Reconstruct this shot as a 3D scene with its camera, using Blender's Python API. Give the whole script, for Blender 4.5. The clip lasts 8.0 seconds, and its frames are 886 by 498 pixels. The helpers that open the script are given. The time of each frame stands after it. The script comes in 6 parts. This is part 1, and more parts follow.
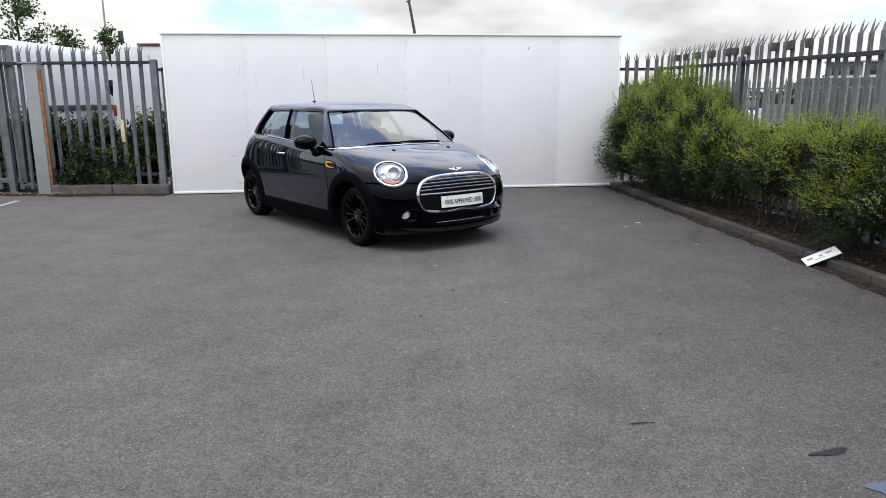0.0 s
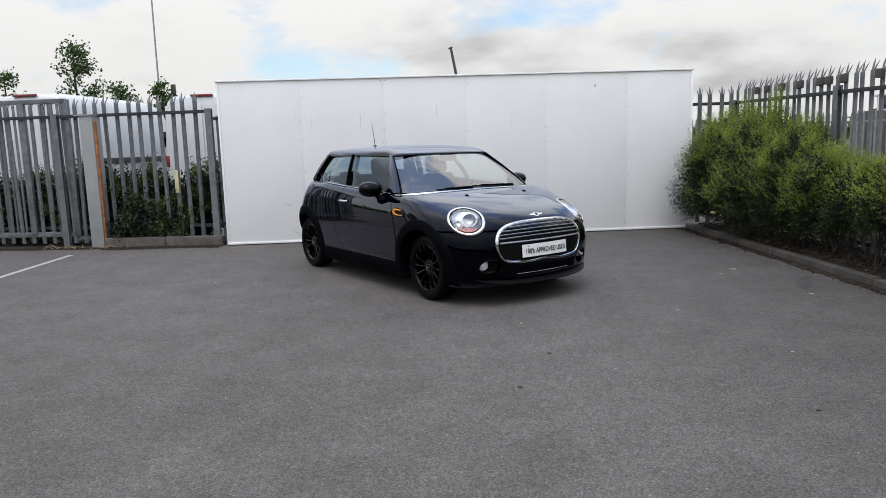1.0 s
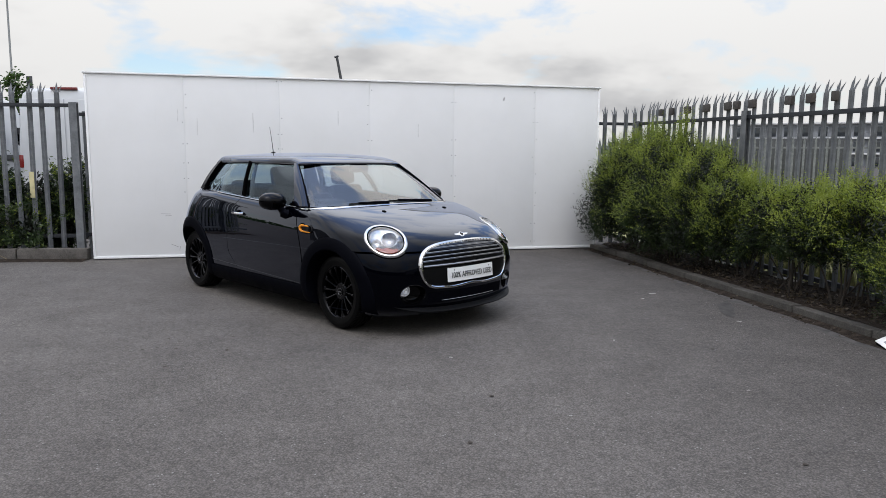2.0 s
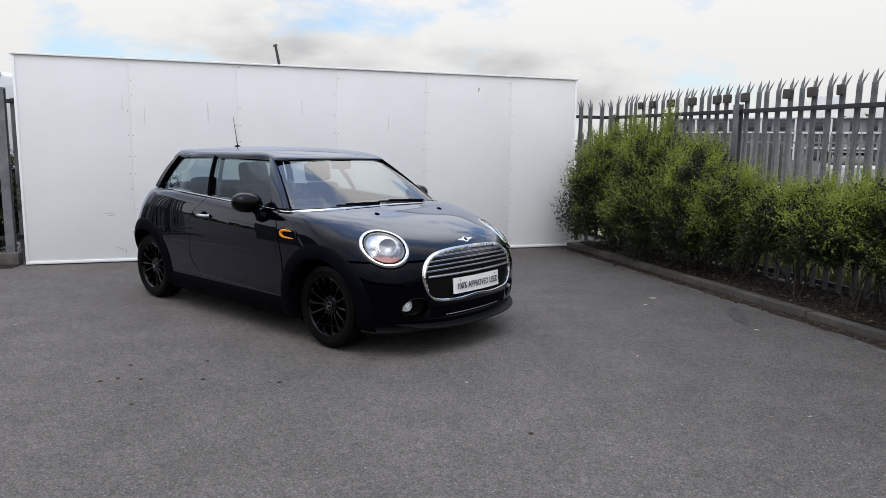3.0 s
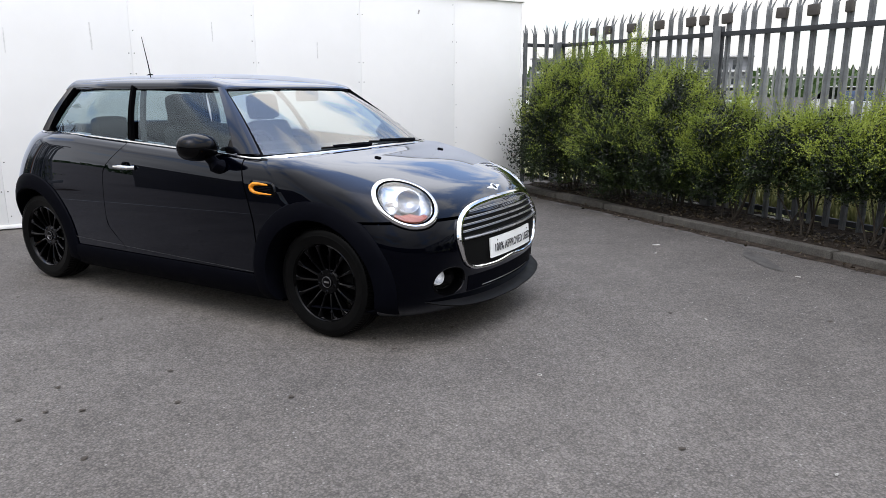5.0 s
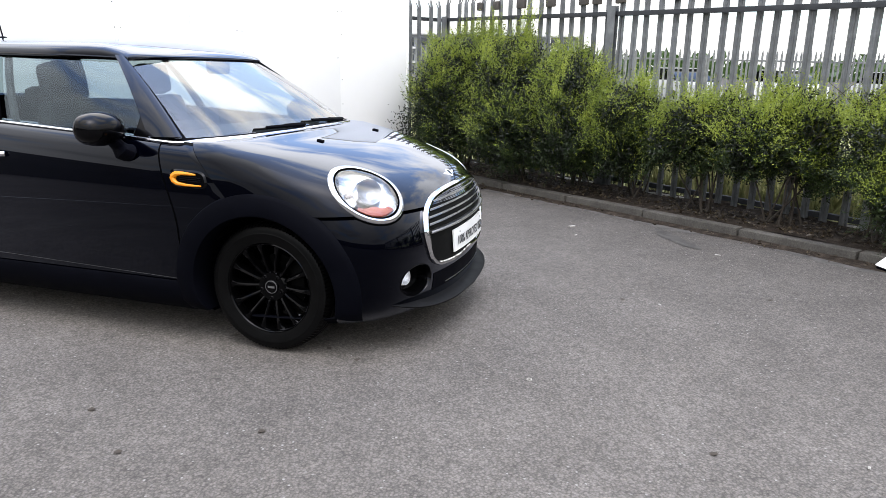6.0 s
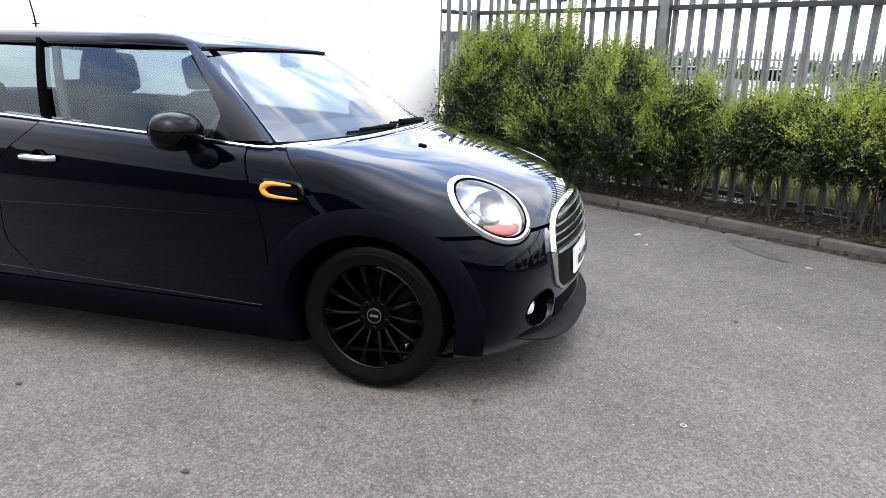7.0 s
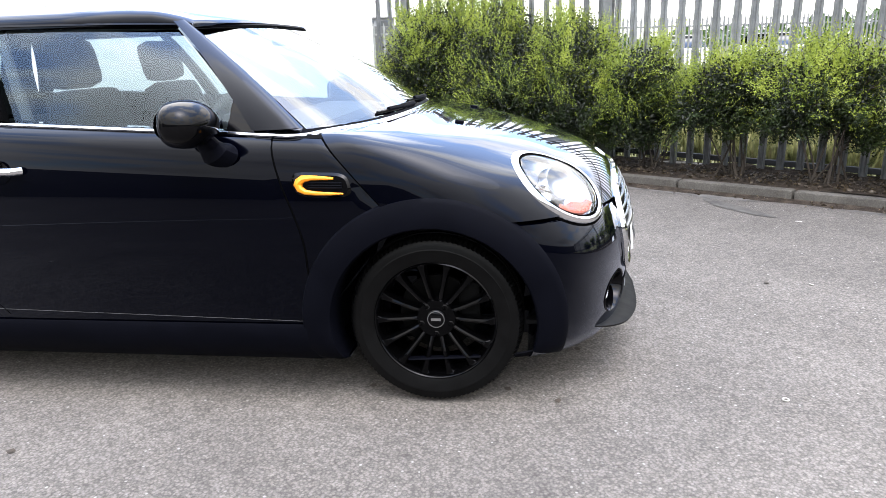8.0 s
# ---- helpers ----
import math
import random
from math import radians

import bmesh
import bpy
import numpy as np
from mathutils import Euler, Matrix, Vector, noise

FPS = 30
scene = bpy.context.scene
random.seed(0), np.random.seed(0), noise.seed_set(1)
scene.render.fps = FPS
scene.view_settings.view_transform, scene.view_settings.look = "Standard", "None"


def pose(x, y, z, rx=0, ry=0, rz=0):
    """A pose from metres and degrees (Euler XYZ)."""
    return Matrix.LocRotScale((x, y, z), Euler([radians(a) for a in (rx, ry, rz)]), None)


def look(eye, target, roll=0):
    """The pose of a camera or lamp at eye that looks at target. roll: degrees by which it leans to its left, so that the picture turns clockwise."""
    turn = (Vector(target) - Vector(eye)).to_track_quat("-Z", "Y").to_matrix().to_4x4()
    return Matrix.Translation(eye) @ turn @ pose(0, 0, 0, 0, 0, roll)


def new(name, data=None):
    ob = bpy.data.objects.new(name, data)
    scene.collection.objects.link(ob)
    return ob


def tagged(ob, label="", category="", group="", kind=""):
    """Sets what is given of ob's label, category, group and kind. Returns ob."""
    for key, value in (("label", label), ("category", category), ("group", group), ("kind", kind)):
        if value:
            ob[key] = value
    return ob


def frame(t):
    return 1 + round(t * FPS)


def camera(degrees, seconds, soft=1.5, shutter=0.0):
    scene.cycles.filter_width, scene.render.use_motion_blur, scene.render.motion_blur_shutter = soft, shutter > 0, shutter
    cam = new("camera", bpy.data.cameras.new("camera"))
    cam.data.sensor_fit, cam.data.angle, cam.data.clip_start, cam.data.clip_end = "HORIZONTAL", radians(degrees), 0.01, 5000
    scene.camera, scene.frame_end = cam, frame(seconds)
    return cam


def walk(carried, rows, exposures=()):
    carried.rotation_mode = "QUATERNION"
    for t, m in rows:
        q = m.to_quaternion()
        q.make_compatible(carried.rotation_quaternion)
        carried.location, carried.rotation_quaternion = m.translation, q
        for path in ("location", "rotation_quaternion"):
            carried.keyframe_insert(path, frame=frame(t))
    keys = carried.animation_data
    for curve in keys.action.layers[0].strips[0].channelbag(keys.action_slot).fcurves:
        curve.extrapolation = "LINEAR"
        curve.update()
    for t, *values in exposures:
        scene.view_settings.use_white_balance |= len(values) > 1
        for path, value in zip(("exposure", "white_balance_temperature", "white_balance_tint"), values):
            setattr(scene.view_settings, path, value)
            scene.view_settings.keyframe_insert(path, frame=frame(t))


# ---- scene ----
cam = camera(64.7, 8.0, soft=0.6)
PATH = [
    (0, (-0.071, 0.057, 1.438), (-0.062, 2.013, 1.019), -0.3),
    (0.5, (-0.21, 0.401, 1.438), (-0.407, 2.364, 1.112), -2.8),
    (1, (-0.413, 0.682, 1.409), (-0.521, 2.657, 1.114), -1.8),
    (1.5, (-0.612, 1.087, 1.399), (-0.376, 3.055, 1.131), 0.7),
    (1.7, (-0.649, 1.192, 1.398), (-0.427, 3.162, 1.136), 0.3),
    (3, (-1.105, 2.054, 1.42), (-0.699, 3.992, 1.135), 0.7),
    (3.5, (-1.247, 2.412, 1.381), (-0.75, 4.34, 1.182), -0.3),
    (4, (-1.43, 2.721, 1.396), (-0.995, 4.648, 1.081), -0.0),
    (4.2, (-1.524, 2.845, 1.413), (-0.984, 4.726, 1.002), 0.4),
    (5.3, (-1.783, 3.606, 1.275), (-0.933, 5.362, 0.838), 0.7),
    (5.5, (-1.871, 3.741, 1.28), (-0.896, 5.431, 0.841), 1.6),
    (6, (-2.034, 4.017, 1.297), (-0.911, 5.594, 0.795), 1.2),
    (6.5, (-2.095, 4.37, 1.297), (-0.976, 5.958, 0.821), 0.1),
    (7, (-2.248, 4.727, 1.273), (-1.087, 6.274, 0.763), 1.7),
    (7.5, (-2.456, 5.021, 1.257), (-1.122, 6.427, 0.764), 2.4),
    (8, (-2.467, 5.343, 1.201), (-1.111, 6.707, 0.653), -1.8),
]
EXPOSURES = [(0.0, -1.52), (1.0, -1.76), (1.7, -1.8), (3.0, -1.76), (4.2, -1.62), (5.4, -1.07), (6.5, -0.66), (7.2, -0.56), (7.6, -0.38), (8.0, 0.0)]
EXPOSURES = [(t, stops, 6760 if t < 4.5 else 6920, 10) for t, stops in EXPOSURES]
walk(cam, [(t, look(eye, target, roll)) for t, eye, target, roll in PATH], EXPOSURES)

# ---- sky and sun ----
SUN_HEIGHT, SUN_WAY = 67.0, 255.0   # degrees up, and round from +x towards +y
world = bpy.data.worlds.new("sky")
scene.world = world
world.use_nodes = True
wn, wl = world.node_tree.nodes, world.node_tree.links
wn.clear()
w_out = wn.new("ShaderNodeOutputWorld")
w_bg = wn.new("ShaderNodeBackground")
w_sky = wn.new("ShaderNodeTexSky")
w_sky.sky_type = "NISHITA"
w_sky.sun_disc = False
w_sky.sun_elevation = radians(SUN_HEIGHT)
w_sky.sun_rotation = radians(90.0 - SUN_WAY)
w_co = wn.new("ShaderNodeTexCoord")
w_sep = wn.new("ShaderNodeSeparateXYZ")
wl.new(w_co.outputs["Generated"], w_sep.inputs[0])
# clouds lie on a flat layer: direction divided by its height
w_up = wn.new("ShaderNodeMath"); w_up.operation = "MAXIMUM"; w_up.inputs[1].default_value = 0.0
wl.new(w_sep.outputs["Z"], w_up.inputs[0])
w_h = wn.new("ShaderNodeMath"); w_h.operation = "ADD"; w_h.inputs[1].default_value = 0.30
wl.new(w_up.outputs[0], w_h.inputs[0])
w_div = wn.new("ShaderNodeVectorMath"); w_div.operation = "DIVIDE"
w_cmb = wn.new("ShaderNodeCombineXYZ")
for k in range(3):
    wl.new(w_h.outputs[0], w_cmb.inputs[k])
wl.new(w_co.outputs["Generated"], w_div.inputs[0])
wl.new(w_cmb.outputs[0], w_div.inputs[1])
w_noise = wn.new("ShaderNodeTexNoise")
w_noise.inputs["Scale"].default_value = 1.9
w_noise.inputs["Detail"].default_value = 9.0
w_noise.inputs["Roughness"].default_value = 0.56
w_noise.inputs["Distortion"].default_value = 0.25
wl.new(w_div.outputs[0], w_noise.inputs["Vector"])
w_cover = wn.new("ShaderNodeValToRGB")
w_cover.color_ramp.elements[0].position, w_cover.color_ramp.elements[1].position = 0.33, 0.45
w_open = wn.new("ShaderNodeMath"); w_open.operation = "MULTIPLY_ADD"; w_open.inputs[1].default_value = -0.12
wl.new(w_up.outputs[0], w_open.inputs[0])
wl.new(w_noise.outputs["Fac"], w_open.inputs[2])
wl.new(w_open.outputs[0], w_cover.inputs[0])
w_shift = wn.new("ShaderNodeVectorMath"); w_shift.operation = "ADD"; w_shift.inputs[1].default_value = (3.7, 1.9, 0.4)
wl.new(w_div.outputs[0], w_shift.inputs[0])
w_noise2 = wn.new("ShaderNodeTexNoise")
w_noise2.inputs["Scale"].default_value = 1.5
w_noise2.inputs["Detail"].default_value = 5.0
w_noise2.inputs["Roughness"].default_value = 0.52
wl.new(w_shift.outputs[0], w_noise2.inputs["Vector"])
w_grey = wn.new("ShaderNodeValToRGB")
w_grey.color_ramp.elements[0].position, w_grey.color_ramp.elements[1].position = 0.48, 0.74
w_grey.color_ramp.interpolation = "EASE"
w_cover.color_ramp.elements[0].color = (0.12, 0.12, 0.12, 1)
w_grey.color_ramp.elements[0].color = (3.63, 3.70, 3.80, 1)
w_grey.color_ramp.elements[1].color = (2.15, 2.22, 2.36, 1)
wl.new(w_noise2.outputs["Fac"], w_grey.inputs[0])
w_sc = wn.new("ShaderNodeVectorMath"); w_sc.operation = "MULTIPLY"; w_sc.inputs[1].default_value = (0.70, 0.75, 0.79)
wl.new(w_sky.outputs[0], w_sc.inputs[0])
w_mix = wn.new("ShaderNodeMix"); w_mix.data_type = "RGBA"
wl.new(w_cover.outputs["Color"], w_mix.inputs["Factor"])
wl.new(w_sc.outputs[0], w_mix.inputs["A"])
wl.new(w_grey.outputs["Color"], w_mix.inputs["B"])
# the sun stands behind thin cloud: a wide soft glow round its direction
w_dot = wn.new("ShaderNodeVectorMath"); w_dot.operation = "DOT_PRODUCT"
w_dot.inputs[1].default_value = (math.cos(radians(SUN_HEIGHT)) * math.cos(radians(SUN_WAY)), math.cos(radians(SUN_HEIGHT)) * math.sin(radians(SUN_WAY)), math.sin(radians(SUN_HEIGHT)))
wl.new(w_co.outputs["Generated"], w_dot.inputs[0])
w_pos = wn.new("ShaderNodeMath"); w_pos.operation = "MAXIMUM"; w_pos.inputs[1].default_value = 0.0
wl.new(w_dot.outputs["Value"], w_pos.inputs[0])
w_pow = wn.new("ShaderNodeMath"); w_pow.operation = "POWER"; w_pow.inputs[1].default_value = 5.0
wl.new(w_pos.outputs[0], w_pow.inputs[0])
w_zen = wn.new("ShaderNodeMath"); w_zen.operation = "MULTIPLY_ADD"; w_zen.inputs[1].default_value, w_zen.inputs[2].default_value = 2.2, 0.76
w_sq = wn.new("ShaderNodeMath"); w_sq.operation = "MULTIPLY"
wl.new(w_up.outputs[0], w_sq.inputs[0])
wl.new(w_up.outputs[0], w_sq.inputs[1])
wl.new(w_sq.outputs[0], w_zen.inputs[0])
w_amt = wn.new("ShaderNodeMath"); w_amt.operation = "MULTIPLY_ADD"; w_amt.inputs[1].default_value = 0.7
wl.new(w_pow.outputs[0], w_amt.inputs[0])
wl.new(w_zen.outputs[0], w_amt.inputs[2])
w_glow = wn.new("ShaderNodeVectorMath"); w_glow.operation = "SCALE"
wl.new(w_mix.outputs["Result"], w_glow.inputs[0])
wl.new(w_amt.outputs[0], w_glow.inputs["Scale"])
wl.new(w_glow.outputs[0], w_bg.inputs["Color"])
w_bg.inputs["Strength"].default_value = 1.0
wl.new(w_bg.outputs[0], w_out.inputs["Surface"])

sun = new("sun", bpy.data.lights.new("sun", "SUN"))
sun.data.energy, sun.data.angle, sun.data.color = 1.0, radians(40), (1.0, 0.97, 0.92)
_sd = Vector((math.cos(radians(SUN_HEIGHT)) * math.cos(radians(SUN_WAY)), math.cos(radians(SUN_HEIGHT)) * math.sin(radians(SUN_WAY)), math.sin(radians(SUN_HEIGHT))))
sun.matrix_world = look(_sd * 50, (0, 0, 0))


# ---- materials ----
def mat_base(name):
    m = bpy.data.materials.new(name)
    m.use_nodes = True
    n, l = m.node_tree.nodes, m.node_tree.links
    return m, n, l, n["Principled BSDF"]


def noise_node(n, l, scale, detail=4.0, rough=0.55, coord="Object", distort=0.0, stretch=None):
    co = n.new("ShaderNodeTexCoord")
    t = n.new("ShaderNodeTexNoise")
    t.inputs["Scale"].default_value, t.inputs["Detail"].default_value = scale, detail
    t.inputs["Roughness"].default_value, t.inputs["Distortion"].default_value = rough, distort
    if stretch:
        mp = n.new("ShaderNodeMapping")
        mp.inputs["Scale"].default_value = stretch
        l.new(co.outputs[coord], mp.inputs[0])
        l.new(mp.outputs[0], t.inputs["Vector"])
    else:
        l.new(co.outputs[coord], t.inputs["Vector"])
    return t


def ramp(n, l, src, stops):
    r = n.new("ShaderNodeValToRGB")
    e = r.color_ramp.elements
    while len(e) < len(stops):
        e.new(0.5)
    for k, (p, c) in enumerate(stops):
        e[k].position, e[k].color = p, (*c, 1) if len(c) == 3 else c
    l.new(src, r.inputs[0])
    return r


def mixed(n, l, fac, a, b, blend="MIX"):
    m = n.new("ShaderNodeMix")
    m.data_type, m.blend_type = "RGBA", blend
    for key, v in (("Factor", fac), ("A", a), ("B", b)):
        sock = m.inputs[key] if key == "Factor" else [s for s in m.inputs if s.name == key and s.type == "RGBA"][0]
        if isinstance(v, (int, float)):
            sock.default_value = v
        elif isinstance(v, tuple):
            sock.default_value = (*v, 1)
        else:
            l.new(v, sock)
    return [o for o in m.outputs if o.type == "RGBA"][0]


def bump(n, l, bs, src, strength, dist):
    b = n.new("ShaderNodeBump")
    b.inputs["Strength"].default_value, b.inputs["Distance"].default_value = strength, dist
    l.new(src, b.inputs["Height"])
    l.new(b.outputs[0], bs.inputs["Normal"])
    return b


def plain(name, c, rough=0.5, metal=0.0, coat=0.0, vary=0.12, scale=9.0, bumpy=0.0, bscale=60.0, coord="Object", spec=0.5):
    """A surface of one colour with soft stains and a fine grain."""
    m, n, l, bs = mat_base(name)
    t = noise_node(n, l, scale, 6, 0.6, coord)
    lo = tuple(max(0, v * (1 - vary)) for v in c)
    hi = tuple(min(1, v * (1 + vary)) for v in c)
    r = ramp(n, l, t.outputs["Fac"], [(0.32, lo), (0.68, hi)])
    l.new(r.outputs["Color"], bs.inputs["Base Color"])
    rr = ramp(n, l, t.outputs["Fac"], [(0.3, (rough * 0.85,) * 3), (0.7, (min(1, rough * 1.15),) * 3)])
    l.new(rr.outputs["Color"], bs.inputs["Roughness"])
    bs.inputs["Metallic"].default_value = metal
    bs.inputs["Specular IOR Level"].default_value = spec
    bs.inputs["Coat Weight"].default_value = coat
    bs.inputs["Coat Roughness"].default_value = 0.03
    if bumpy:
        g = noise_node(n, l, bscale, 5, 0.6, coord)
        bump(n, l, bs, g.outputs["Fac"], bumpy, 0.004)
    return m


def make_asphalt():
    m, n, l, bs = mat_base("asphalt")
    big = noise_node(n, l, 0.35, 6, 0.62)
    mid = noise_node(n, l, 2.3, 6, 0.65)
    fine = noise_node(n, l, 62.0, 6, 0.85)
    v = n.new("ShaderNodeTexVoronoi")
    v.inputs["Scale"].default_value = 75.0
    co = n.new("ShaderNodeTexCoord")
    l.new(co.outputs["Object"], v.inputs["Vector"])
    a = ramp(n, l, big.outputs["Fac"], [(0.3, (0.090, 0.0815, 0.0745)), (0.7, (0.116, 0.106, 0.0975))])
    b = ramp(n, l, mid.outputs["Fac"], [(0.3, (0.84, 0.84, 0.84)), (0.7, (1.12, 1.12, 1.12))])
    c1 = mixed(n, l, 1.0, a.outputs["Color"], b.outputs["Color"], "MULTIPLY")
    rough_ = noise_node(n, l, 17.0, 9, 0.82)
    rr = ramp(n, l, rough_.outputs["Fac"], [(0.36, (0.82, 0.82, 0.82)), (0.64, (1.18, 1.18, 1.18))])
    c1 = mixed(n, l, 1.0, c1, rr.outputs["Color"], "MULTIPLY")
    v2 = n.new("ShaderNodeTexVoronoi")
    v2.inputs["Scale"].default_value = 115.0
    l.new(co.outputs["Object"], v2.inputs["Vector"])
    bw = n.new("ShaderNodeRGBToBW")
    l.new(v2.outputs["Color"], bw.inputs[0])
    f = ramp(n, l, bw.outputs[0], [(0.22, (0.80, 0.80, 0.80)), (0.5, (0.98, 0.98, 0.98)), (0.80, (1.24, 1.23, 1.22))])
    gap = ramp(n, l, v2.outputs["Distance"], [(0.35, (1.08, 1.08, 1.08)), (0.75, (0.72, 0.72, 0.72))])
    f2 = mixed(n, l, 1.0, f.outputs["Color"], gap.outputs["Color"], "MULTIPLY")
    g2 = ramp(n, l, fine.outputs["Fac"], [(0.36, (0.87, 0.87, 0.87)), (0.62, (1.13, 1.13, 1.13))])
    f3 = mixed(n, l, 1.0, f2, g2.outputs["Color"], "MULTIPLY")
    # colour darkens smoothly towards the kerb, with a wavy edge
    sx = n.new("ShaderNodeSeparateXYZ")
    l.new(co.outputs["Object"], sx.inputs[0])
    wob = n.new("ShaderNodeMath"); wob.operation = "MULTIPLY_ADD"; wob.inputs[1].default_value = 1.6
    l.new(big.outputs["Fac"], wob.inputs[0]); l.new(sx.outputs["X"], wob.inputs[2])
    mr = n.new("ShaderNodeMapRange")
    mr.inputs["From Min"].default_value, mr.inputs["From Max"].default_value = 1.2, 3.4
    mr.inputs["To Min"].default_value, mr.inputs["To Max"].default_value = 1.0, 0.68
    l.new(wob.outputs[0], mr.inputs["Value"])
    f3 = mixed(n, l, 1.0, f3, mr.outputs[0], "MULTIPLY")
    c2 = mixed(n, l, 1.0, c1, f3, "MULTIPLY")
    # pale stones here and there
    st = ramp(n, l, v.outputs["Color"], [(0.86, (0, 0, 0)), (0.92, (1, 1, 1))])
    ds = ramp(n, l, v.outputs["Distance"], [(0.25, (1, 1, 1)), (0.42, (0, 0, 0))])
    mk = mixed(n, l, 1.0, st.outputs["Color"], ds.outputs["Color"], "MULTIPLY")
    c3 = mixed(n, l, mk, c2, (0.21, 0.202, 0.19))
    l.new(c3, bs.inputs["Base Color"])
    bs.inputs["Roughness"].default_value = 0.9
    bs.inputs["Specular IOR Level"].default_value = 0.12
    bump(n, l, bs, fine.outputs["Fac"], 0.55, 0.006)
    return m


def make_leaf(name, dark, mid, light, grain=4.5):
    m, n, l, bs = mat_base(name)
    g = n.new("ShaderNodeNewGeometry")
    t = noise_node(n, l, grain, 2, 0.5)
    add = n.new("ShaderNodeMath"); add.operation = "MULTIPLY_ADD"
    add.inputs[1].default_value, add.inputs[2].default_value = 0.12, -0.06
    l.new(g.outputs["Random Per Island"], add.inputs[0])
    sm = n.new("ShaderNodeMath"); sm.operation = "MULTIPLY_ADD"
    sm.inputs[1].default_value = 0.92
    l.new(t.outputs["Fac"], sm.inputs[0]); l.new(add.outputs[0], sm.inputs[2])
    r = ramp(n, l, sm.outputs[0], [(0.24, dark), (0.47, mid), (0.72, light)])
    l.new(r.outputs["Color"], bs.inputs["Base Color"])
    bs.inputs["Roughness"].default_value = 0.5
    tr = n.new("ShaderNodeBsdfTranslucent")
    l.new(r.outputs["Color"], tr.inputs["Color"])
    mx = n.new("ShaderNodeMixShader"); mx.inputs[0].default_value = 0.38
    out = n["Material Output"]
    l.new(bs.outputs[0], mx.inputs[1]); l.new(tr.outputs[0], mx.inputs[2]); l.new(mx.outputs[0], out.inputs["Surface"])
    return m


def make_glass(name, tint, gain=1.0, power=4.0, shine=(0.74, 0.87, 1.0)):
    m, n, l, bs = mat_base(name)
    n.remove(bs)
    t = n.new("ShaderNodeBsdfTransparent"); t.inputs[0].default_value = (*tint, 1)
    g = n.new("ShaderNodeBsdfGlossy"); g.inputs["Color"].default_value = (*shine, 1)
    g.inputs["Roughness"].default_value = 0.0
    f = n.new("ShaderNodeLayerWeight")
    p5 = n.new("ShaderNodeMath"); p5.operation = "POWER"; p5.inputs[1].default_value = power
    l.new(f.outputs["Facing"], p5.inputs[0])
    k = n.new("ShaderNodeMath"); k.operation = "MULTIPLY_ADD"; k.use_clamp = True
    k.inputs[1].default_value, k.inputs[2].default_value = 0.9, 0.045 * gain
    l.new(p5.outputs[0], k.inputs[0])
    mx = n.new("ShaderNodeMixShader")
    l.new(k.outputs[0], mx.inputs[0]); l.new(t.outputs[0], mx.inputs[1]); l.new(g.outputs[0], mx.inputs[2])
    l.new(mx.outputs[0], n["Material Output"].inputs["Surface"])
    return m


def make_board():
    """White painted board with faint streaks and scuffs."""
    m, n, l, bs = mat_base("white_board")
    big = noise_node(n, l, 0.9, 5, 0.6)
    streak = noise_node(n, l, 1.0, 5, 0.6, stretch=(9.0, 9.0, 0.6))
    a = ramp(n, l, big.outputs["Fac"], [(0.3, (0.665, 0.662, 0.652)), (0.7, (0.725, 0.722, 0.715))])
    b = ramp(n, l, streak.outputs["Fac"], [(0.24, (0.88, 0.88, 0.875)), (0.31, (0.975, 0.975, 0.975)), (0.37, (1, 1, 1))])
    c = mixed(n, l, 1.0, a.outputs["Color"], b.outputs["Color"], "MULTIPLY")
    l.new(c, bs.inputs["Base Color"])
    bs.inputs["Roughness"].default_value = 0.45
    bump(n, l, bs, big.outputs["Fac"], 0.05, 0.01)
    return m


def make_soil():
    m, n, l, bs = mat_base("soil")
    t = noise_node(n, l, 14.0, 8, 0.7)
    r = ramp(n, l, t.outputs["Fac"], [(0.3, (0.010, 0.008, 0.006)), (0.5, (0.026, 0.020, 0.016)), (0.72, (0.062, 0.050, 0.038))])
    l.new(r.outputs["Color"], bs.inputs["Base Color"])
    bs.inputs["Roughness"].default_value = 0.95
    bs.inputs["Specular IOR Level"].default_value = 0.08
    bump(n, l, bs, t.outputs["Fac"], 0.9, 0.03)
    return m


def make_steel():
    """Weathered galvanised steel."""
    m, n, l, bs = mat_base("galvanised_steel")
    t = noise_node(n, l, 7.0, 7, 0.65)
    f = noise_node(n, l, 60.0, 3, 0.6)
    r = ramp(n, l, t.outputs["Fac"], [(0.28, (0.085, 0.09, 0.095)), (0.5, (0.145, 0.152, 0.16)), (0.74, (0.22, 0.228, 0.236))])
    o = n.new("ShaderNodeObjectInfo")
    rr = ramp(n, l, o.outputs["Random"], [(0.0, (0.78, 0.78, 0.78)), (1.0, (1.12, 1.12, 1.12))])
    c = mixed(n, l, 1.0, r.outputs["Color"], rr.outputs["Color"], "MULTIPLY")
    l.new(c, bs.inputs["Base Color"])
    bs.inputs["Metallic"].default_value = 0.35
    bs.inputs["Roughness"].default_value = 0.55
    bump(n, l, bs, f.outputs["Fac"], 0.1, 0.002)
    return m


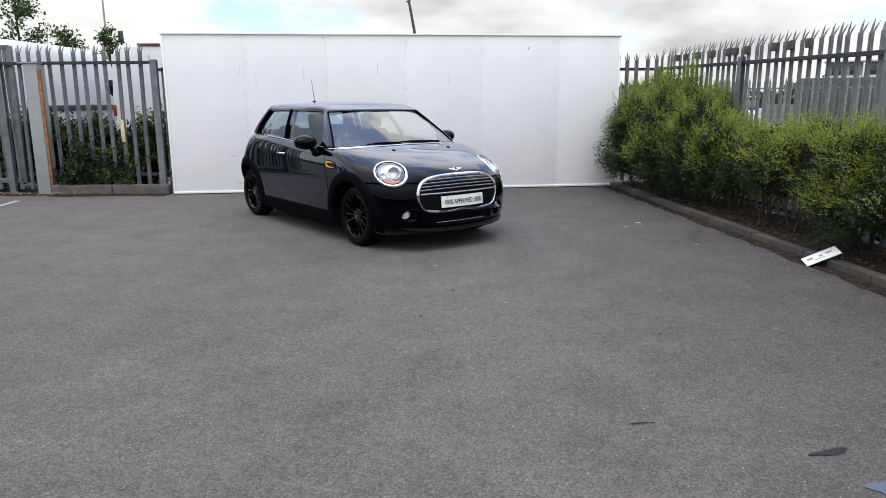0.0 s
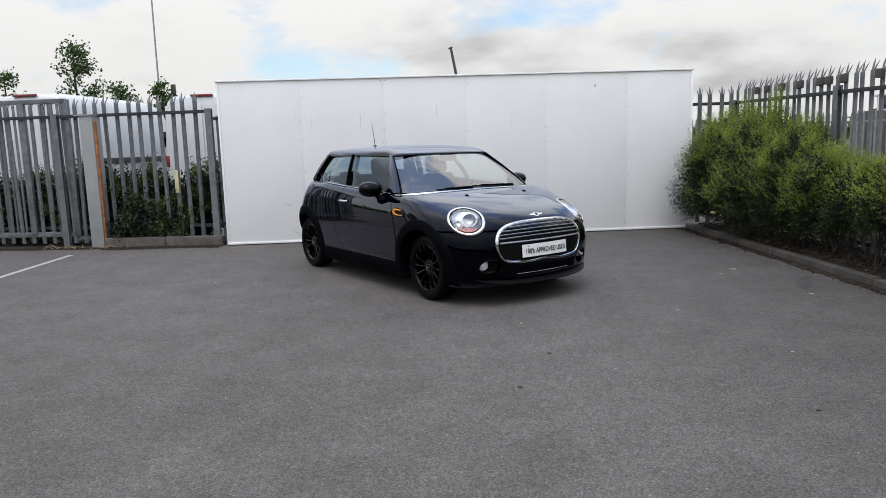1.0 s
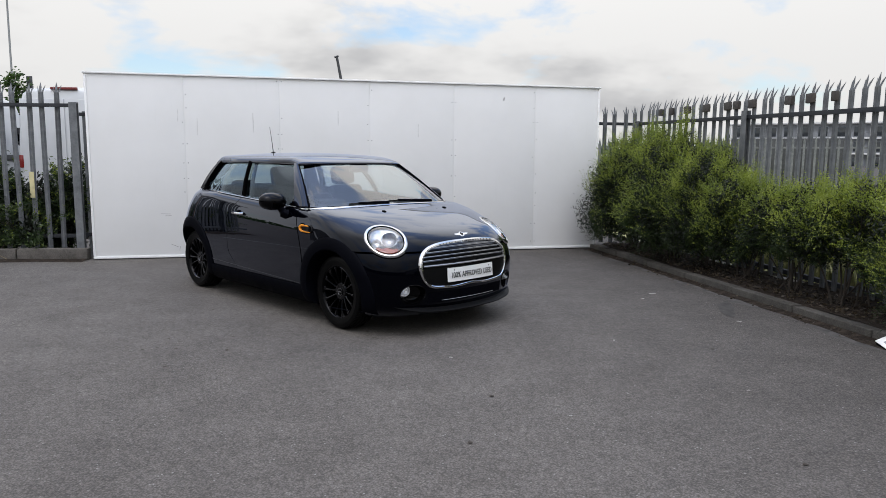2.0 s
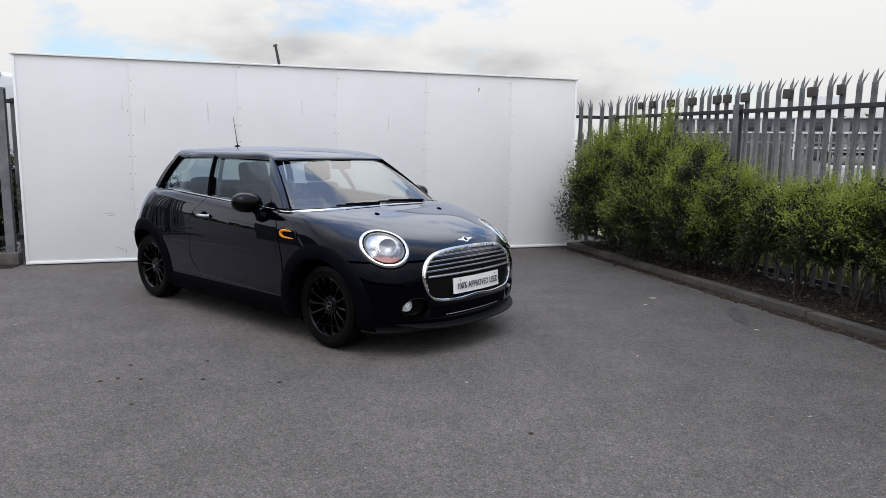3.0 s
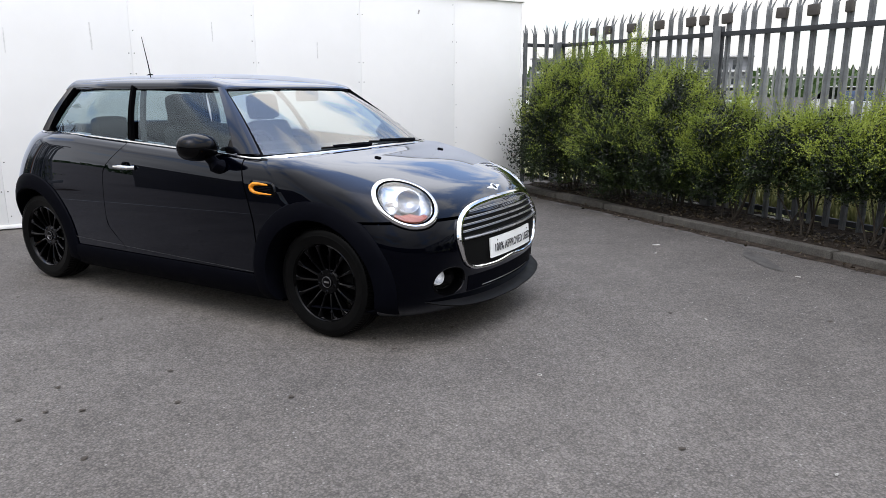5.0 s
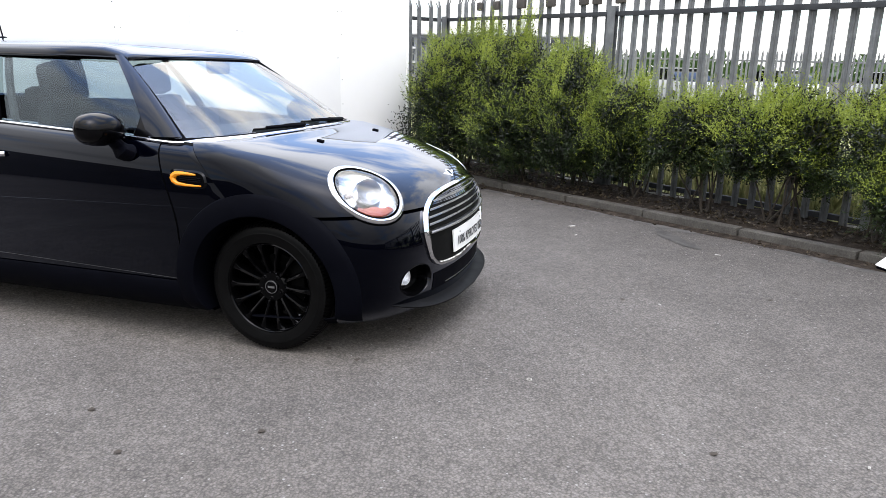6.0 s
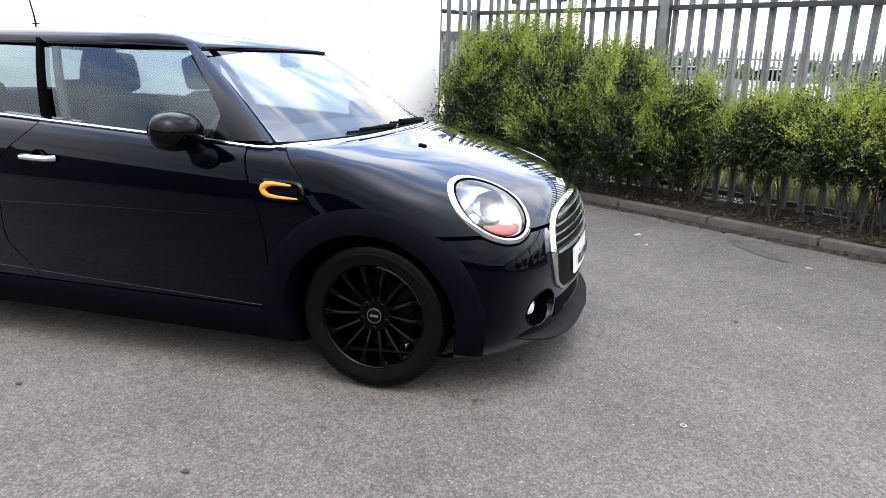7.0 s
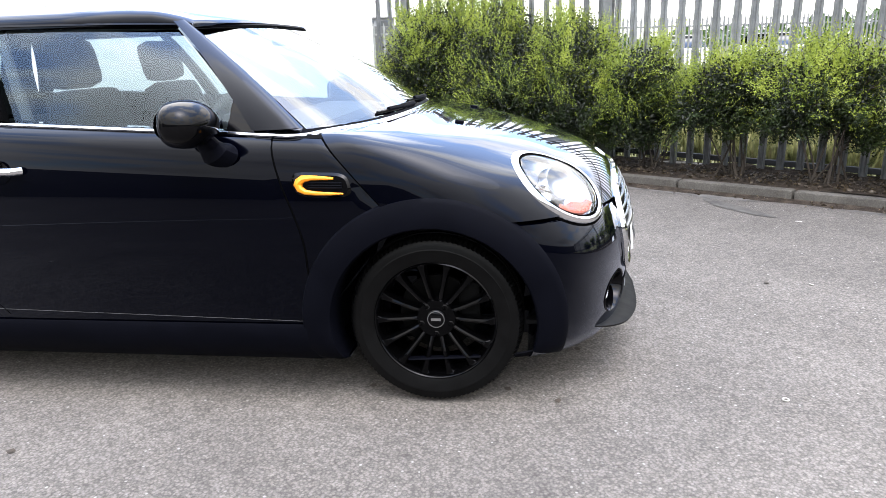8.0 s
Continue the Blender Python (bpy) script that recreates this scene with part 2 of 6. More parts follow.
def make_concrete(name, c):
    m, n, l, bs = mat_base(name)
    t = noise_node(n, l, 5.0, 8, 0.7)
    f = noise_node(n, l, 80.0, 4, 0.7)
    r = ramp(n, l, t.outputs["Fac"], [(0.3, tuple(v * 0.55 for v in c)), (0.55, c), (0.75, tuple(v * 1.3 for v in c))])
    g = ramp(n, l, f.outputs["Fac"], [(0.3, (0.75, 0.75, 0.75)), (0.7, (1.2, 1.2, 1.2))])
    k = mixed(n, l, 1.0, r.outputs["Color"], g.outputs["Color"], "MULTIPLY")
    l.new(k, bs.inputs["Base Color"])
    bs.inputs["Roughness"].default_value = 0.92
    bs.inputs["Specular IOR Level"].default_value = 0.1
    bump(n, l, bs, f.outputs["Fac"], 0.5, 0.006)
    return m


def make_lacquer(name, c, low=0.002, high=1.1, power=3.4, rough=0.012, tint=(0.88, 0.92, 1.0)):
    """A dark lacquer: matt base colour under a clear gloss that grows towards grazing views."""
    m, n, l, bs = mat_base(name)
    t = noise_node(n, l, 900.0, 2, 0.5)
    r = ramp(n, l, t.outputs["Fac"], [(0.35, tuple(v * 0.6 for v in c)), (0.65, tuple(v * 1.4 for v in c))])
    l.new(r.outputs["Color"], bs.inputs["Base Color"])
    bs.inputs["Specular IOR Level"].default_value = 0.0
    bs.inputs["Roughness"].default_value = 0.6
    g = n.new("ShaderNodeBsdfGlossy")
    g.inputs["Color"].default_value = (*tint, 1)
    g.inputs["Roughness"].default_value = rough
    f = n.new("ShaderNodeLayerWeight")
    pw = n.new("ShaderNodeMath"); pw.operation = "POWER"; pw.inputs[1].default_value = power
    l.new(f.outputs["Facing"], pw.inputs[0])
    k = n.new("ShaderNodeMath"); k.operation = "MULTIPLY_ADD"; k.use_clamp = True
    k.inputs[1].default_value, k.inputs[2].default_value = high, low
    l.new(pw.outputs[0], k.inputs[0])
    mx = n.new("ShaderNodeMixShader")
    l.new(k.outputs[0], mx.inputs[0]); l.new(bs.outputs[0], mx.inputs[1]); l.new(g.outputs[0], mx.inputs[2])
    l.new(mx.outputs[0], n["Material Output"].inputs["Surface"])
    return m


ASPHALT, SOIL, STEEL, BOARD = make_asphalt(), make_soil(), make_steel(), make_board()
PAINT = make_lacquer("car_paint", (0.0002, 0.0003, 0.0012), low=0.008, high=1.08, power=3.05, rough=0.0, tint=(0.82, 0.87, 1.0))
KERB = make_concrete("kerb_concrete", (0.070, 0.065, 0.058))
CONCRETE = make_concrete("pale_concrete", (0.30, 0.285, 0.26))
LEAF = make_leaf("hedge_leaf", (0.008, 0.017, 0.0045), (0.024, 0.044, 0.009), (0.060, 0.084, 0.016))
LEAF_SHADE = make_leaf("shade_hedge_leaf", (0.002, 0.004, 0.0015), (0.007, 0.013, 0.004), (0.016, 0.026, 0.007))
LEAF_NEW_LIT = make_leaf("lit_new_hedge_leaf", (0.12, 0.165, 0.019), (0.215, 0.27, 0.034), (0.34, 0.39, 0.066))
BRAMBLE = make_leaf("bramble_leaf", (0.010, 0.020, 0.006), (0.034, 0.062, 0.016), (0.11, 0.14, 0.04), 4.0)
TREE_LEAF = make_leaf("tree_leaf", (0.015, 0.035, 0.008), (0.04, 0.08, 0.018), (0.09, 0.14, 0.03))
BARK = plain("bark", (0.035, 0.027, 0.02), 0.9, bumpy=0.6, bscale=25)
GLASS = make_glass("car_glass", (0.53, 0.61, 0.62), 0.9)
SCREEN = make_glass("windscreen_glass", (0.68, 0.75, 0.76), 1.5, 3.3, (0.97, 0.97, 0.98))
LENS = make_glass("lamp_lens", (0.93, 0.94, 0.95), 1.2, 4.0, (0.94, 0.94, 0.95))
GLOSS = make_lacquer("gloss_black", (0.0010, 0.0010, 0.0012), 0.012, 0.95, 4.6, 0.01, (0.95, 0.95, 1.0))
CLAD = plain("matt_black_plastic", (0.0015, 0.0017, 0.0032), 0.55, vary=0.15, bumpy=0.08, bscale=400, spec=0.025)
RUBBER = plain("tyre_rubber", (0.0022, 0.0022, 0.0023), 0.36, vary=0.25, scale=20, spec=0.08)
CHROME = plain("chrome", (0.62, 0.62, 0.63), 0.06, metal=1.0, vary=0.02)
DULL = plain("brushed_silver", (0.34, 0.34, 0.35), 0.3, metal=1.0, vary=0.06)
RIM = make_lacquer("rim_black", (0.0006, 0.0006, 0.0007), 0.007, 0.9, 3.4, 0.05, (0.95, 0.95, 1.0))
AMBER = plain("amber_reflector", (0.62, 0.21, 0.002), 0.5, vary=0.08)
AMBER_DIM = plain("amber_bulb_cover", (0.24, 0.035, 0.010), 0.3, coat=0.3, vary=0.08)
CABIN = plain("cabin_plastic", (0.011, 0.011, 0.012), 0.7, vary=0.15)
FABRIC = plain("seat_cloth", (0.014, 0.015, 0.017), 0.9, vary=0.2, bumpy=0.2, bscale=300)
PLATE = plain("plate_white", (0.72, 0.72, 0.70), 0.35, vary=0.04)
INK = plain("black_ink", (0.012, 0.012, 0.014), 0.5)
WHITE = plain("white_paint", (0.78, 0.78, 0.77), 0.4, coat=0.3, vary=0.05)
RUST = plain("rusted_steel", (0.28, 0.11, 0.04), 0.85, vary=0.45, scale=14, bumpy=0.4)
GREY_PAINT = plain("grey_painted_steel", (0.25, 0.26, 0.255), 0.6, vary=0.12, scale=5)
DARK_STEEL = plain("dark_steel", (0.06, 0.062, 0.065), 0.55, metal=0.4, vary=0.2)
BOX_BROWN = plain("brown_black_plastic", (0.045, 0.038, 0.034), 0.6, vary=0.3)
LINE_WHITE = plain("worn_line_paint", (0.26, 0.26, 0.25), 0.8, vary=0.4, scale=25)
GRASS = make_leaf("grass_blade", (0.08, 0.09, 0.03), (0.20, 0.20, 0.08), (0.40, 0.37, 0.18), 9.0)


# ---- building blocks ----
class Geo:
    """Collects points and faces for one mesh."""

    def __init__(self):
        self.v, self.f = [], []

    def grid(self, rows, loop=False, flip=False):
        m, k, base = len(rows), len(rows[0]), len(self.v)
        for r in rows:
            self.v += [tuple(p) for p in r]
        for i in range(m - 1):
            for j in range(k if loop else k - 1):
                a, b = base + i * k + j, base + i * k + (j + 1) % k
                q = (a, b, b + k, a + k)
                self.f.append(q[::-1] if flip else q)
        return self

    def cap(self, pts, flip=False):
        base = len(self.v)
        self.v += [tuple(p) for p in pts]
        ids = list(range(base, base + len(pts)))
        self.f.append(tuple(ids[::-1] if flip else ids))
        return self

    def box(self, c, s, bevel=0.0, turn=None, taper=(1.0, 1.0)):
        b = bmesh.new()
        bmesh.ops.create_cube(b, size=1.0)
        for q in b.verts:
            kx, ky = (taper if q.co.z > 0 else (1.0, 1.0))
            q.co = Vector((q.co.x * s[0] * kx, q.co.y * s[1] * ky, q.co.z * s[2]))
        if bevel:
            bmesh.ops.bevel(b, geom=b.edges[:], offset=bevel, segments=2, affect="EDGES", profile=0.6)
        mat = Matrix.Translation(c) @ (turn if turn else Matrix.Identity(4))
        return self.take(b, mat)

    def take(self, b, mat=None):
        base = len(self.v)
        b.verts.ensure_lookup_table()
        for q in b.verts:
            self.v.append(tuple(mat @ q.co if mat else q.co))
        for f in b.faces:
            self.f.append(tuple(base + q.index for q in f.verts))
        b.free()
        return self

    def tube(self, pts, r, n=8, closed=False, squash=1.0):
        pts = [Vector(p) for p in pts]
        rs = r if isinstance(r, (list, tuple)) else [r] * len(pts)
        rows, up = [], None
        for i, p in enumerate(pts):
            if closed:
                d = pts[(i + 1) % len(pts)] - pts[i - 1]
            else:
                d = pts[min(i + 1, len(pts) - 1)] - pts[max(i - 1, 0)]
            d.normalize()
            if up is None:
                up = Vector((0, 0, 1)) if abs(d.z) < 0.9 else Vector((1, 0, 0))
            side = d.cross(up).normalized()
            up = side.cross(d).normalized()
            rows.append([p + side * rs[i] * math.cos(2 * math.pi * k / n) + up * rs[i] * squash * math.sin(2 * math.pi * k / n) for k in range(n)])
        if closed:
            rows.append(rows[0])
        self.grid(rows, loop=True)
        if not closed:
            self.cap(rows[0], True)
            self.cap(rows[-1])
        return self

    def lathe(self, prof, n=32, mat=None, closed=False):
        """prof: pairs of radius and height about z."""
        rows = [[Vector((r * math.cos(2 * math.pi * k / n), r * math.sin(2 * math.pi * k / n), h)) for k in range(n)] for r, h in prof]
        if closed:
            rows.append(rows[0])
        if mat:
            rows = [[mat @ p for p in r] for r in rows]
        return self.grid(rows, loop=True)

    def shell(self, rows, thick, out=0.0):
        """A sheet of that thickness under the given grid, with closed rims."""
        m, k = len(rows), len(rows[0])
        P = [[Vector(p) for p in r] for r in rows]
        nrm = [[None] * k for _ in range(m)]
        for i in range(m):
            for j in range(k):
                a = P[min(i + 1, m - 1)][j] - P[max(i - 1, 0)][j]
                b = P[i][min(j + 1, k - 1)] - P[i][max(j - 1, 0)]
                c = a.cross(b)
                nrm[i][j] = c.normalized() if c.length > 1e-9 else Vector((0, 0, 1))
        top = [[P[i][j] + nrm[i][j] * out for j in range(k)] for i in range(m)]
        low = [[P[i][j] + nrm[i][j] * (out - thick) for j in range(k)] for i in range(m)]
        self.grid(top)
        self.grid(low, flip=True)
        ring_t = top[0] + [r[-1] for r in top[1:]] + top[-1][-2::-1] + [r[0] for r in top[-2:0:-1]]
        ring_l = low[0] + [r[-1] for r in low[1:]] + low[-1][-2::-1] + [r[0] for r in low[-2:0:-1]]
        self.grid([ring_t, ring_l], loop=True)
        return self

    def mirror(self):
        base, faces = len(self.v), list(self.f)
        self.v += [(x, -y, z) for x, y, z in self.v]
        self.f += [tuple(base + i for i in f[::-1]) for f in faces]
        return self

    def mesh(self, name, mat=None, smooth=True, angle=35.0, weld=True, recalc=False):
        me = bpy.data.meshes.new(name)
        me.from_pydata(self.v, [], self.f)
        if weld or recalc:
            b = bmesh.new()
            b.from_mesh(me)
            if weld:
                bmesh.ops.remove_doubles(b, verts=b.verts[:], dist=0.00005)
            if recalc:
                bmesh.ops.recalc_face_normals(b, faces=b.faces[:])
            b.to_mesh(me)
            b.free()
        if mat:
            me.materials.append(mat)
        if smooth:
            me.polygons.foreach_set("use_smooth", [True] * len(me.polygons))
            me.set_sharp_from_angle(angle=radians(angle))
        me.update()
        return me


def part(name, geo, mat, parent, label="", smooth=True, angle=35.0, recalc=False):
    me = geo.mesh(name, mat, smooth, angle, recalc=recalc) if isinstance(geo, Geo) else geo
    ob = new(name, me)
    if parent:
        ob.parent = parent
    return tagged(ob, label) if label else ob


def thing(name, label, category, at=None, group="", kind=""):
    ob = new(name)
    ob.empty_display_size = 0.2
    if at:
        ob.matrix_world = at
    return tagged(ob, label, category, group, kind)


def sm(a, b, x):
    t = max(0.0, min(1.0, (x - a) / (b - a)))
    return t * t * (3 - 2 * t)


def table(rows, z):
    """Smooth read-out of a small table: first column against the others."""
    zs = [r[0] for r in rows]
    n = len(rows)
    i = max(0, min(n - 2, next((k for k, v in enumerate(zs) if v > z), n) - 1))
    h = zs[i + 1] - zs[i]
    t = max(0.0, min(1.0, (z - zs[i]) / h))
    res = []
    for c in range(1, len(rows[0])):
        y0, y1 = rows[i][c], rows[i + 1][c]
        m0 = (y1 - rows[i - 1][c]) / (zs[i + 1] - zs[i - 1]) if i else (y1 - y0) / h
        m1 = (rows[i + 2][c] - y0) / (zs[i + 2] - zs[i]) if i < n - 2 else (y1 - y0) / h
        res.append(y0 * (1 + 2 * t) * (1 - t) ** 2 + m0 * h * t * (1 - t) ** 2 + y1 * t * t * (3 - 2 * t) + m1 * h * t * t * (t - 1))
    return res


# ---- ground ----
def sheet(name, pts, mat, label, category):
    g = Geo().cap(pts)
    return tagged(part(name, g, mat, None, smooth=False), label, category, kind="structure")


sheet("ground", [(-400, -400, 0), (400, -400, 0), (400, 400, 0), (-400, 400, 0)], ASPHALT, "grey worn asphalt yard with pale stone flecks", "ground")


def kerb_x(y):
    return 3.05 + (8.4 - y) * 0.085


def fence_x(y):
    return 3.85 + (9.34 - y) * 0.08


# planted bed between kerb and fence, with a rough top
rng = random.Random(5)
rows = []
for i in range(90):
    y = 11.72 - i * 0.2
    a, b = kerb_x(y) + 0.11, fence_x(y) + 0.12
    rows.append([(a + (b - a) * j / 9, y, 0.056 + 0.03 * noise.noise((a + j * 0.4, y * 1.7, 0)) + 0.015 * rng.random() + 0.02 * (j > 1)) for j in range(10)])
tagged(part("planting_bed", Geo().grid(rows), SOIL, None), "dark bare soil strip behind the kerb with leaf litter", "soil", kind="structure")
rows = []
for i in range(60):
    y = 60 - i * 1.2
    rows.append([(fence_x(y) + 0.10 + 1.5 * j, y, 0.06 + 0.03 * noise.noise((j * 1.3, y, 2))) for j in range(12)])
GRASS_GROUND = plain("grass_ground", (0.27, 0.27, 0.12), 0.95, vary=0.4, scale=3.0, bumpy=0.6, bscale=30)
tagged(part("verge", Geo().grid(rows), GRASS_GROUND, None), "dry yellow-green grass verge outside the fence", "grass", kind="structure")

kerb = thing("kerb", "worn dark concrete kerb edging the planted bed", "kerb", kind="structure")
piece = None
L_K = 0.905
for i in range(19):
    y = 11.70 - (i + 0.5) * L_K
    if piece is None:
        g = Geo().box((0, 0, 0), (0.125, L_K - 0.012, 0.24), 0.014)
        piece = g.mesh("kerbstone", KERB)
    ob = new("kerbstone", piece)
    ob.parent = kerb
    ob.matrix_world = pose(kerb_x(y) + 0.0625 + rng.uniform(-0.006, 0.006), y, -0.045 + rng.uniform(-0.006, 0.006), 0, 0, math.degrees(math.atan(0.085)) + rng.uniform(-0.4, 0.4))

# unseen plain walls, added behind and beside the camera to shape car reflections
REFLECTION_WALL = plain("reflection_wall_grey", (0.105, 0.10, 0.095), 0.9, vary=0.2, scale=0.8, bumpy=0.2, bscale=40)
for nm, c, size in (("wall_south", (-3.8, -9.0, 1.0), (21.4, 0.25, 2.0)), ("wall_west", (-14.4, 1.3, 1.0), (0.25, 20.3, 2.0))):
    tagged(part(nm, Geo().box(c, size, 0.01), REFLECTION_WALL, None), "plain grey wall out of view, added for the car's reflections", "wall", kind="structure")

# ---- white board wall ----
WA, WB = Vector((-4.225, 10.96, 0)), Vector((2.86, 11.727, 0))
w_dir = (WB - WA).normalized()
w_ang = math.degrees(math.atan2(w_dir.y, w_dir.x))
w_len = (WB - WA).length
board_wall = thing("wall_north", "freestanding white painted board wall with visible sheet joints", "wall", pose(WA.x, WA.y, 0, 0, 0, w_ang), kind="structure")
cuts = [0.0, 1.20, 2.43, 3.66, 4.87, 6.11, w_len]
for a, b in zip(cuts, cuts[1:]):
    part("panel", Geo().box(((a + b) / 2, 0.009, 1.21), (b - a - 0.0012, 0.018, 2.40), 0.0008), BOARD, board_wall)
part("top_trim", Geo().box((w_len / 2, 0.03, 2.422), (w_len + 0.03, 0.10, 0.022), 0.004), WHITE, board_wall)
part("bottom_trim", Geo().box((w_len / 2, -0.004, 0.03), (w_len, 0.014, 0.032), 0.004), WHITE, board_wall)
part("end_trim", Geo().box((0.015, -0.004, 1.21), (0.03, 0.012, 2.38), 0.003), WHITE, board_wall)
part("end_trim", Geo().box((w_len - 0.015, -0.004, 1.21), (0.03, 0.012, 2.38), 0.003), WHITE, board_wall)
for k, c in enumerate(cuts):
    part("stud", Geo().box((min(max(c, 0.05), w_len - 0.05), 0.066, 1.2), (0.09, 0.09, 2.38), 0.004), GREY_PAINT, board_wall)
    if 0 < k < 6:
        g = Geo()
        z = 0.13
        while z < 2.38:
            for s in (-0.028, 0.028):
                if rng.random() < 0.2:
                    continue
                g.lathe([(0.0001, -0.0025), (0.0050, -0.002), (0.0062, 0.0)], 8, Matrix.Translation((c + s + rng.uniform(-0.004, 0.004), 0, z)) @ pose(0, 0, 0, -90))
            z += rng.uniform(0.17, 0.3)
        part("screw", g, DARK_STEEL, board_wall)
# smears and scuffs on the boards
SMEAR = plain("grey_smear", (0.57, 0.565, 0.555), 0.6, vary=0.2, scale=30)
SCUFF = plain("dark_scuff", (0.28, 0.27, 0.26), 0.7, vary=0.4, scale=60)
for x, z, w_, h_, t_, mt in ((1.36, 1.76, 0.010, 0.22, 1, SMEAR), (2.08, 1.82, 0.014, 0.26, -1, SMEAR), (3.22, 1.90, 0.010, 0.20, 0, SMEAR), (1.12, 1.90, 0.008, 0.16, 2, SMEAR), (4.35, 1.75, 0.010, 0.18, 0, SMEAR), (0.92, 0.60, 0.12, 0.004, 2, SCUFF), (0.95, 0.575, 0.08, 0.004, -3, SCUFF), (1.02, 0.17, 0.10, 0.005, 24, SCUFF), (1.08, 0.13, 0.005, 0.06, 10, SCUFF), (5.62, 2.22, 0.02, 0.05, 15, SCUFF)):
    part("scuff", Geo().box((x, -0.0006, z), (w_, 0.0016, h_), 0.0, pose(0, 0, 0, 0, t_, 0)), mt, board_wall)
part("back_panel", Geo().box((w_len / 2, 0.118, 1.2), (w_len, 0.012, 2.38), 0.002), GREY_PAINT, board_wall)


# ---- palisade fences ----
def pale_mesh(name, top, low=0.0, w=0.068):
    """A W-section steel pale with a pointed top and two splayed prongs."""
    xs = (-0.5, -0.30, -0.10, 0.10, 0.30, 0.5)
    ds = (0.0, 0.017, 0.006, 0.006, 0.017, 0.0)
    t = 0.004
    g = Geo()
    zs = (low, top - 0.20, top - 0.13)
    front = [[(x * w, -d, z) for x, d in zip(xs, ds)] for z in zs]
    back = [[(x * w, -d + t, z) for x, d in zip(xs, ds)] for z in zs]
    g.grid(front)
    g.grid(back, flip=True)
    ring = [a + b[::-1] for a, b in zip(front, back)]
    g.grid([[r[5], r[6]] for r in ring]).grid([[r[11], r[0]] for r in ring])
    z0 = top - 0.13
    # centre point, leaning slightly outwards
    for pts in (
        [(-0.016, -0.006, z0), (0.016, -0.006, z0), (0.015, 0.006, z0 + 0.07), (0.0, 0.020, top), (-0.015, 0.006, z0 + 0.07)],
        [(-w / 2, 0.0, z0), (-0.016, -0.006, z0), (-0.030, 0.010, z0 + 0.05), (-0.048, 0.030, z0 + 0.085)],
        [(0.016, -0.006, z0), (w / 2, 0.0, z0), (0.055, 0.034, z0 + 0.10), (0.030, 0.010, z0 + 0.05)],
    ):
        g.cap(pts)
        g.cap([(x, y + t, z) for x, y, z in pts], True)
        g.grid([pts, [(x, y + t, z) for x, y, z in pts]], loop=True, flip=True)
    return g.mesh(name, STEEL, smooth=False)


# rail steel darker than the pales: shade on its faces is in the colour
RAIL_STEEL = plain("shade_dark_rail", (0.034, 0.036, 0.040), 0.7, vary=0.3, scale=5, spec=0.2)


def rail_geo(length, depth=0.045, high=0.045):
    g = Geo()
    g.box((length / 2, 0.020, 0), (length, depth, 0.006), 0.001)
    g.box((length / 2, 0.0, -high / 2), (length, 0.006, high), 0.001)
    return g


def post_geo(h, w=0.10, d=0.055):
    """An I-section post."""
    g = Geo()
    g.box((0, -d / 2, h / 2), (w, 0.007, h), 0.002)
    g.box((0, d / 2, h / 2), (w, 0.007, h), 0.002)
    g.box((0, 0, h / 2), (0.007, d - 0.007, h), 0.0)
    return g


def palisade(name, label, a, b, pales, posts, rail_z, top, low_rail=0.32, base=0.06, rng=random.Random(8), slope=0.0, face=1):
    """A fence from a to b; pales and posts are distances along it. Pales stand on the near side."""
    a, b = Vector(a), Vector(b)
    d = b - a
    ang = math.degrees(math.atan2(d.y, d.x))
    f = thing(name, label, "fence", pose(a.x, a.y, 0, 0, 0, ang), group="palisade fences")
    L = d.length
    roll = math.degrees(math.atan(slope))
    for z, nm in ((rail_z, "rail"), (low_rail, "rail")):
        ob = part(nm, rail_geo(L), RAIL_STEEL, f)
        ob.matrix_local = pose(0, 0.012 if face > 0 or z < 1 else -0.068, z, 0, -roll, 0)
    me = pale_mesh("pale", top, base)
    for s in pales:
        ob = new("pale", me)
        ob.parent = f
        ob.matrix_local = pose(s, -0.010, slope * s + rng.uniform(-0.008, 0.008), rng.uniform(-0.5, 0.5), rng.uniform(-0.7, 0.7), rng.uniform(-2, 2))
    pm = None
    for s in posts:
        if pm is None:
            pm = post_geo(rail_z + 0.02).mesh("post", STEEL, smooth=False)
        ob = new("post", pm)
        ob.parent = f
        ob.matrix_local = pose(s, 0.052 * face - (0.02 if face < 0 else 0), 0)
    return f


